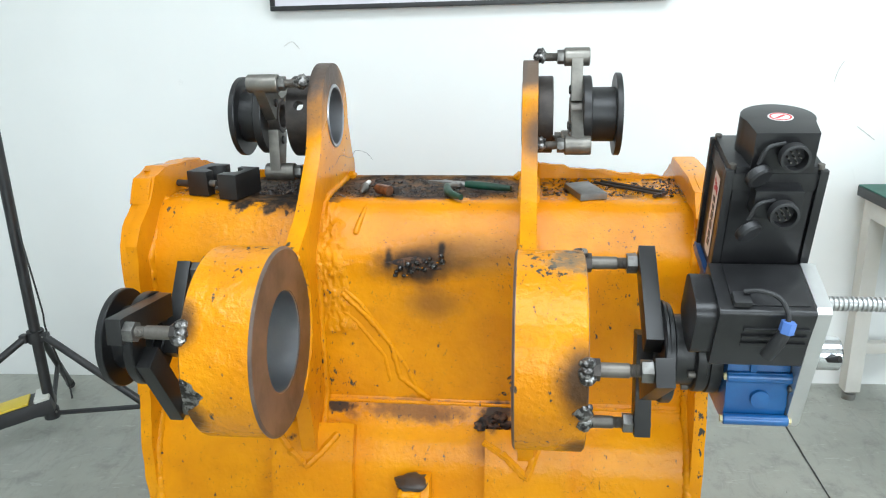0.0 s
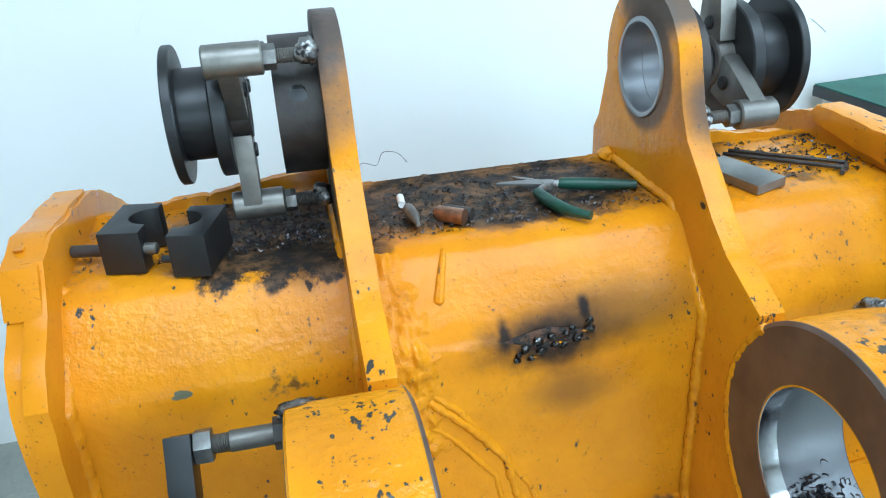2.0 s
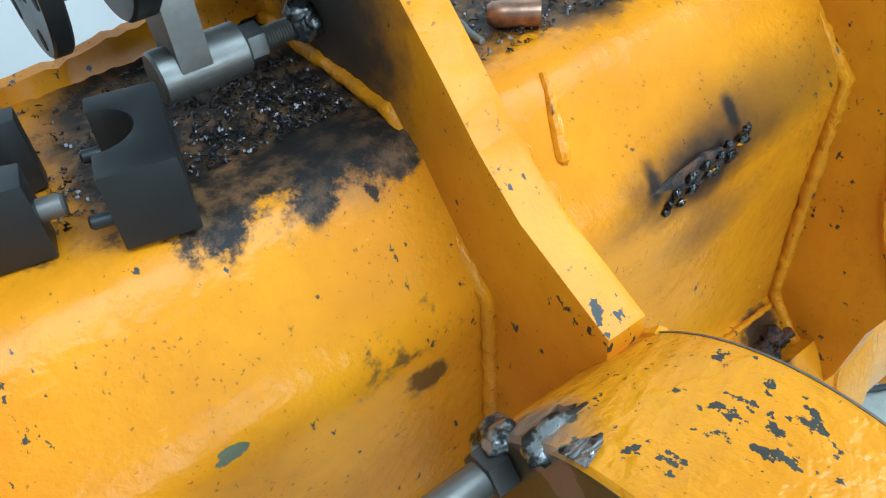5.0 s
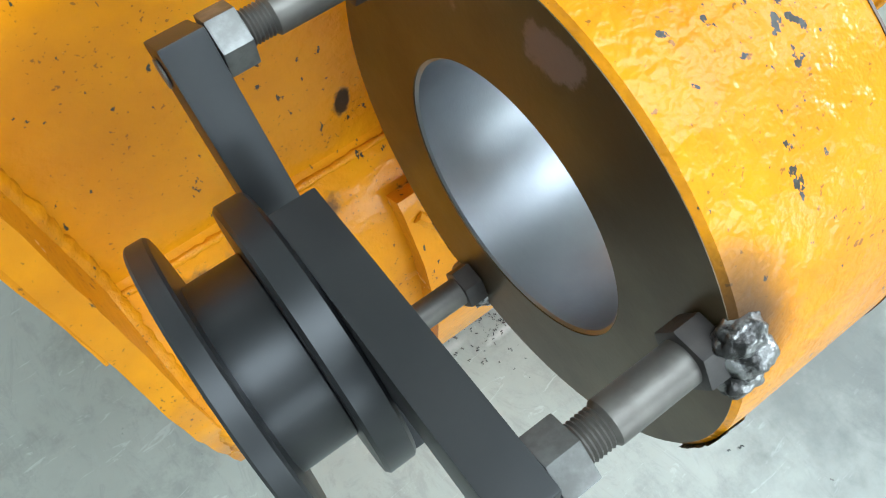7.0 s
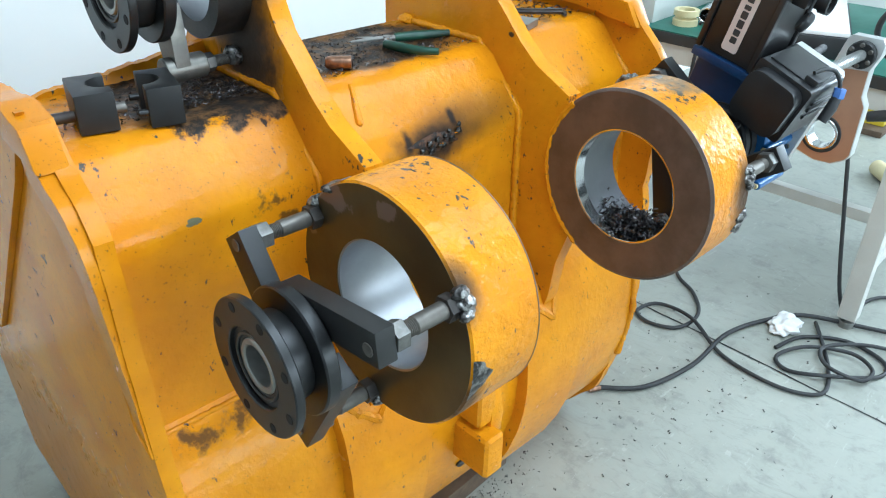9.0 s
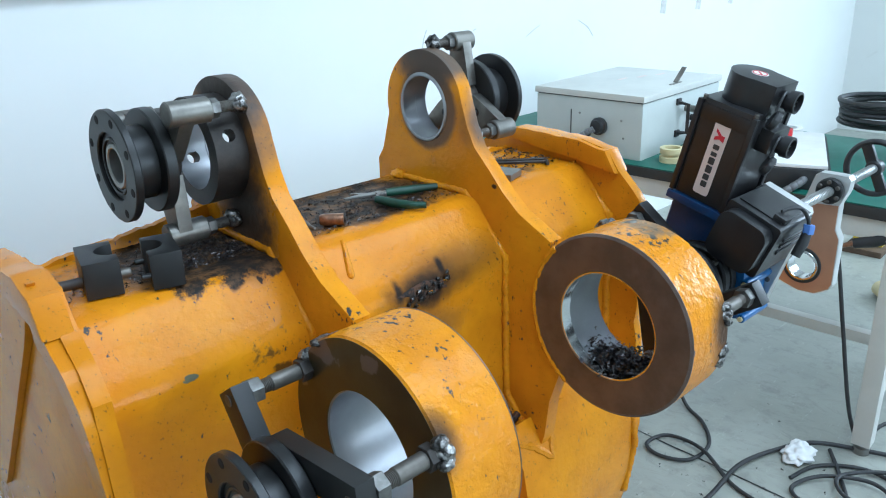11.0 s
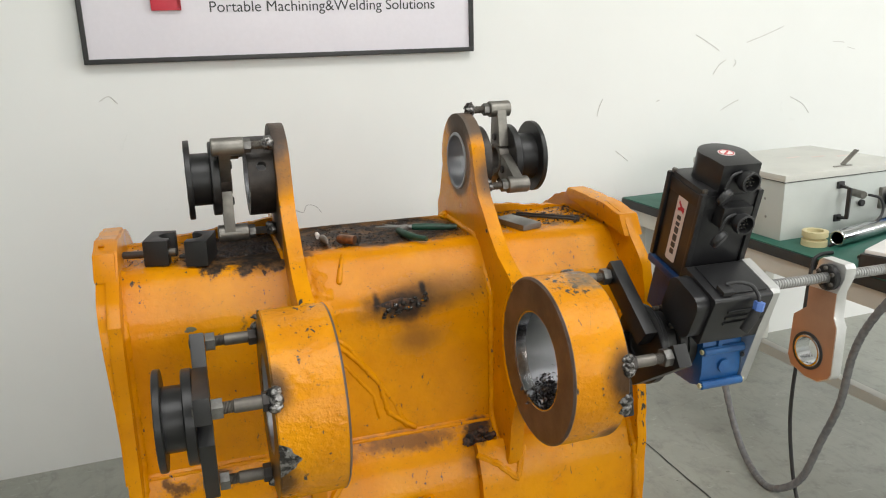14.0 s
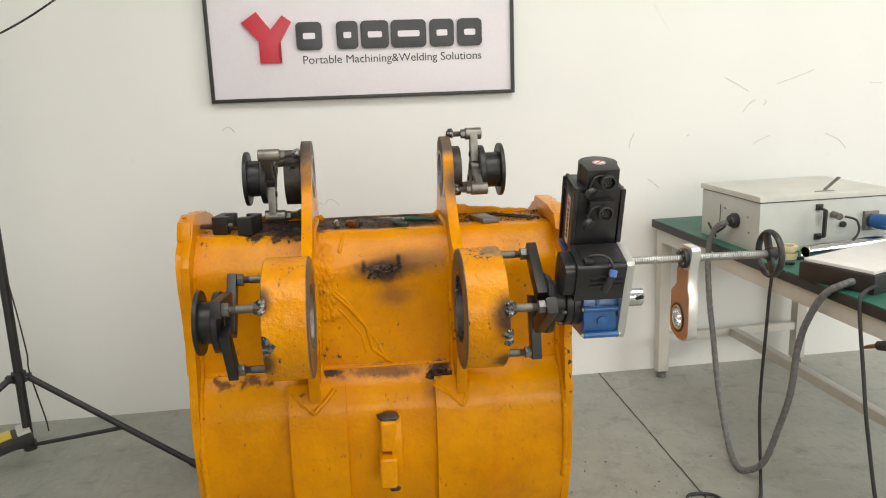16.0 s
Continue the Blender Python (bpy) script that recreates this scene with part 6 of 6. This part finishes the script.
ob2 = tube(spline([(1.43, 2.25, 0.80), (1.40, 2.26, 0.86), (1.395, 2.20, 0.83), (1.40, 2.13, 0.868)], 8), 0.004, 8)
solo("cable", ob2, RUBBER, "thin black cable beside the control box", "cable")


def build_case():
    top = thing("control_case", "black case with a white lid and red stop button", "control case", at=(1.50, 1.36, TZ))
    m = Matrix.Rotation(radians(20), 4, "Z")
    base = box(-0.055, 0.42, 0.0, 0.26, 0.0, 0.062, 0.008)
    lid = box(-0.045, 0.41, 0.010, 0.25, 0.0625, 0.074, 0.004)
    btn = plan_prism(circle(0.30, 0.13, 0.020, 24), 0.082, 0.105, 0.004)
    stem = plan_prism(circle(0.30, 0.13, 0.014, 20), 0.0735, 0.083)
    for name, bm, material, label in (("base", base, PLASTIC, ""), ("lid", lid, WHITE_LABEL, "white case lid"), ("stop_button", btn, RED, "red mushroom button"), ("button_stem", stem, PLASTIC, "")):
        bm.transform(m)
        part(name, bm, material, top, label)


build_case()
bm = lathe([(0, 0.026), (0, 0.040), (0.018, 0.040), (0.020, 0.033), (0.028, 0.033), (0.030, 0.040), (0.048, 0.040), (0.048, 0.026)], 0, 0, 40, True)
bm.transform(Matrix.Translation((1.500, 1.868, TZ)) @ Matrix.Rotation(radians(-90), 4, "Y"))
solo("nylon_sleeve", bm, NYLON, "cream nylon sleeve with a groove standing on the table", "nylon sleeve")
bm = ring_body(0, 0.62, 0.026, 0.019, 0, 0, 32)
bm.transform(Matrix.Translation((1.545, 1.822, TZ + 0.027)) @ Matrix.Rotation(radians(11), 4, "Z"))
solo("steel_tube", bm, CHROME, "polished long steel tube lying on the green mat", "steel tube")
bm = solid(0, 0.11, 0.010, 0, 0, 16)
bm.transform(Matrix.Translation((1.60, 1.72, TZ + 0.0105)) @ Matrix.Rotation(radians(-8), 4, "Z"))
solo("marker_pen", bm, BLUE_PLASTIC, "blue plastic marker pen on the green mat", "marker pen")
bm = box(1.505, 1.62, 1.62, 1.665, TZ, TZ + 0.018, 0.006)
solo("tape_measure", bm, YELLOW, "flat yellow tool lying on the green mat", "hand tool")
bm = ring_body(0, 0.022, 0.010, 0.006, 0, 0, 16)
bm.transform(Matrix.Translation((1.475, 1.675, TZ + 0.0102)) @ Matrix.Rotation(radians(5), 4, "Z"))
solo("bushing", bm, ROD, "small dark steel bushing on the green mat", "bushing")
for x, y, r, m, words_ in ((2.03, 1.83, 0.045, NYLON, "roll of brown tape lying on the green mat"), (2.13, 1.72, 0.055, WHITE_LABEL, "roll of grey tape lying on the green mat")):
    bm = ring_body(0, 0.025, r, r * 0.62, 0, 0, 32)
    bm.transform(Matrix.Translation((x, y, TZ)) @ Matrix.Rotation(radians(-90), 4, "Y"))
    solo("tape_roll", bm, m, words_, "tape roll", "rolls of tape")

# a welding head with its cable coil on the far end of the table
coil_pts = []
for k in range(120):
    a = 2 * math.pi * k / 24
    coil_pts.append((2.02 + (0.15 + 0.012 * math.sin(k * 0.37)) * math.cos(a), 1.36 + (0.15 + 0.010 * math.cos(k * 0.29)) * math.sin(a), TZ + 0.095 + 0.006 + 0.0025 * k * 0.3))
solo("cable_coil", tube(coil_pts, 0.009, 8), RUBBER, "coiled black cable resting on the white lid", "cable coil")


def build_frame_tool():
    top = thing("drill_stand", "orange drill stand with a black steel block on the table", "drill stand", at=(2.12, 1.14, TZ))
    part("base", box(-0.05, 0.05, -0.06, 0.06, 0.0, 0.02, 0.003), BLACK_OX, top)
    part("post", box(-0.022, 0.022, -0.03, 0.03, 0.02, 0.46, 0.008), PAINT_PLAIN, top, "orange painted post")
    part("block", box(-0.05, 0.05, -0.075, 0.075, 0.27, 0.35, 0.006), BLACK_OX, top)


build_frame_tool()

# welding torch hanging at the table edge
torch = thing("welding_torch", "black welding torch with a brass tip at the table edge", "welding torch", at=(1.405, 1.210, 0.640))
part("grip", tube([(0.02, -0.06, 0.07), (0.0, -0.02, 0.045), (-0.01, 0.03, 0.03)], [0.022, 0.018, 0.014], 14), PLASTIC, torch)
part("tip", tube([(-0.01, 0.03, 0.03), (-0.018, 0.065, 0.015), (-0.022, 0.085, 0.004)], [0.008, 0.006, 0.003], 12), COPPER, torch)
part("torch_cable", tube(spline([(0.02, -0.06, 0.07), (0.03, -0.10, 0.12), (0.01, -0.12, 0.155), (0.05, -0.10, 0.158)]), 0.008, 10), RUBBER, torch)

# cables
CABLES = (
    ("black power cable hanging from the table to the floor", 0.006, [(1.46, 1.76, 0.797), (1.40, 1.755, 0.797), (1.374, 1.755, 0.757), (1.367, 1.76, 0.55), (1.362, 1.765, 0.28), (1.345, 1.72, 0.10), (1.31, 1.65, 0.012), (1.25, 1.56, 0.008), (1.15, 1.49, 0.008), (1.04, 1.50, 0.008), (1.0, 1.58, 0.008), (1.03, 1.64, 0.008), (1.11, 1.61, 0.010), (1.10, 1.49, 0.018), (1.01, 1.35, 0.008), (0.98, 1.22, 0.008), (0.99, 1.12, 0.008), (1.04, 1.06, 0.008), (1.14, 1.08, 0.008), (1.26, 1.14, 0.008), (1.36, 1.20, 0.010)]),
    ("black cable running over the floor to the bucket", 0.007, [(0.63, 1.52, 0.010), (0.72, 1.43, 0.010), (0.90, 1.38, 0.010), (1.09, 1.37, 0.022), (1.26, 1.32, 0.010), (1.37, 1.24, 0.012), (1.45, 1.05, 0.010), (1.52, 0.90, 0.010), (1.80, 0.60, 0.010)]),
    ("loose coil of black cable on the concrete floor", 0.006, [(1.15, 1.24, 0.008), (1.26, 1.20, 0.008), (1.33, 1.09, 0.008), (1.30, 0.98, 0.008), (1.22, 0.97, 0.008), (1.11, 1.07, 0.020), (1.07, 1.17, 0.008), (1.11, 1.22, 0.010), (1.20, 1.17, 0.020), (1.26, 1.06, 0.020), (1.22, 0.99, 0.020), (1.15, 1.00, 0.020), (1.14, 1.09, 0.028), (1.22, 1.13, 0.026), (1.33, 1.05, 0.018), (1.42, 0.90, 0.008), (1.60, 0.70, 0.008)]),
    ("black cable hanging from the control case to the floor", 0.006, [(1.48, 1.36, 0.82), (1.40, 1.32, 0.812), (1.370, 1.30, 0.775), (1.365, 1.256, 0.59), (1.37, 1.22, 0.40), (1.40, 1.17, 0.12), (1.46, 1.13, 0.008), (1.65, 1.10, 0.008), (1.9, 0.8, 0.008)]),
)
for words_, r, pts in CABLES:
    solo("floor_cable", tube(spline(pts, 8), r, 10), RUBBER, words_, "cable", "loose cables")
solo("cable_lug", tube([(0.63, 1.52, 0.010), (0.60, 1.535, 0.009)], [0.0095, 0.006], 12), COPPER, "copper lug on the cable end", "cable lug")

# crumpled tissue
bm = bmesh.new()
bmesh.ops.create_icosphere(bm, subdivisions=4, radius=1)
for v in bm.verts:
    k = 1 + 0.5 * noise.noise(v.co * 2.3) + 0.12 * noise.noise(v.co * 6.1)
    v.co = Vector((1.275 + v.co.x * 0.055 * k, 1.262 + v.co.y * 0.04 * k, max(0.001, 0.016 + v.co.z * 0.020 * k)))
solo("tissue", bm, PAPER, "crumpled white paper tissue on the floor", "paper tissue")

# a long thin shaving hooked on the ear
shaving = tube(spline([(-0.244, 1.70, 1.10), (-0.235, 1.715, 1.118), (-0.215, 1.72, 1.112), (-0.205, 1.725, 1.126), (-0.185, 1.735, 1.120), (-0.172, 1.74, 1.104)], 6), 0.0004, 5)
solo("steel_shaving", shaving, CHIPS, "thin curled steel shaving caught on the ear", "steel shaving", on_bucket=True)
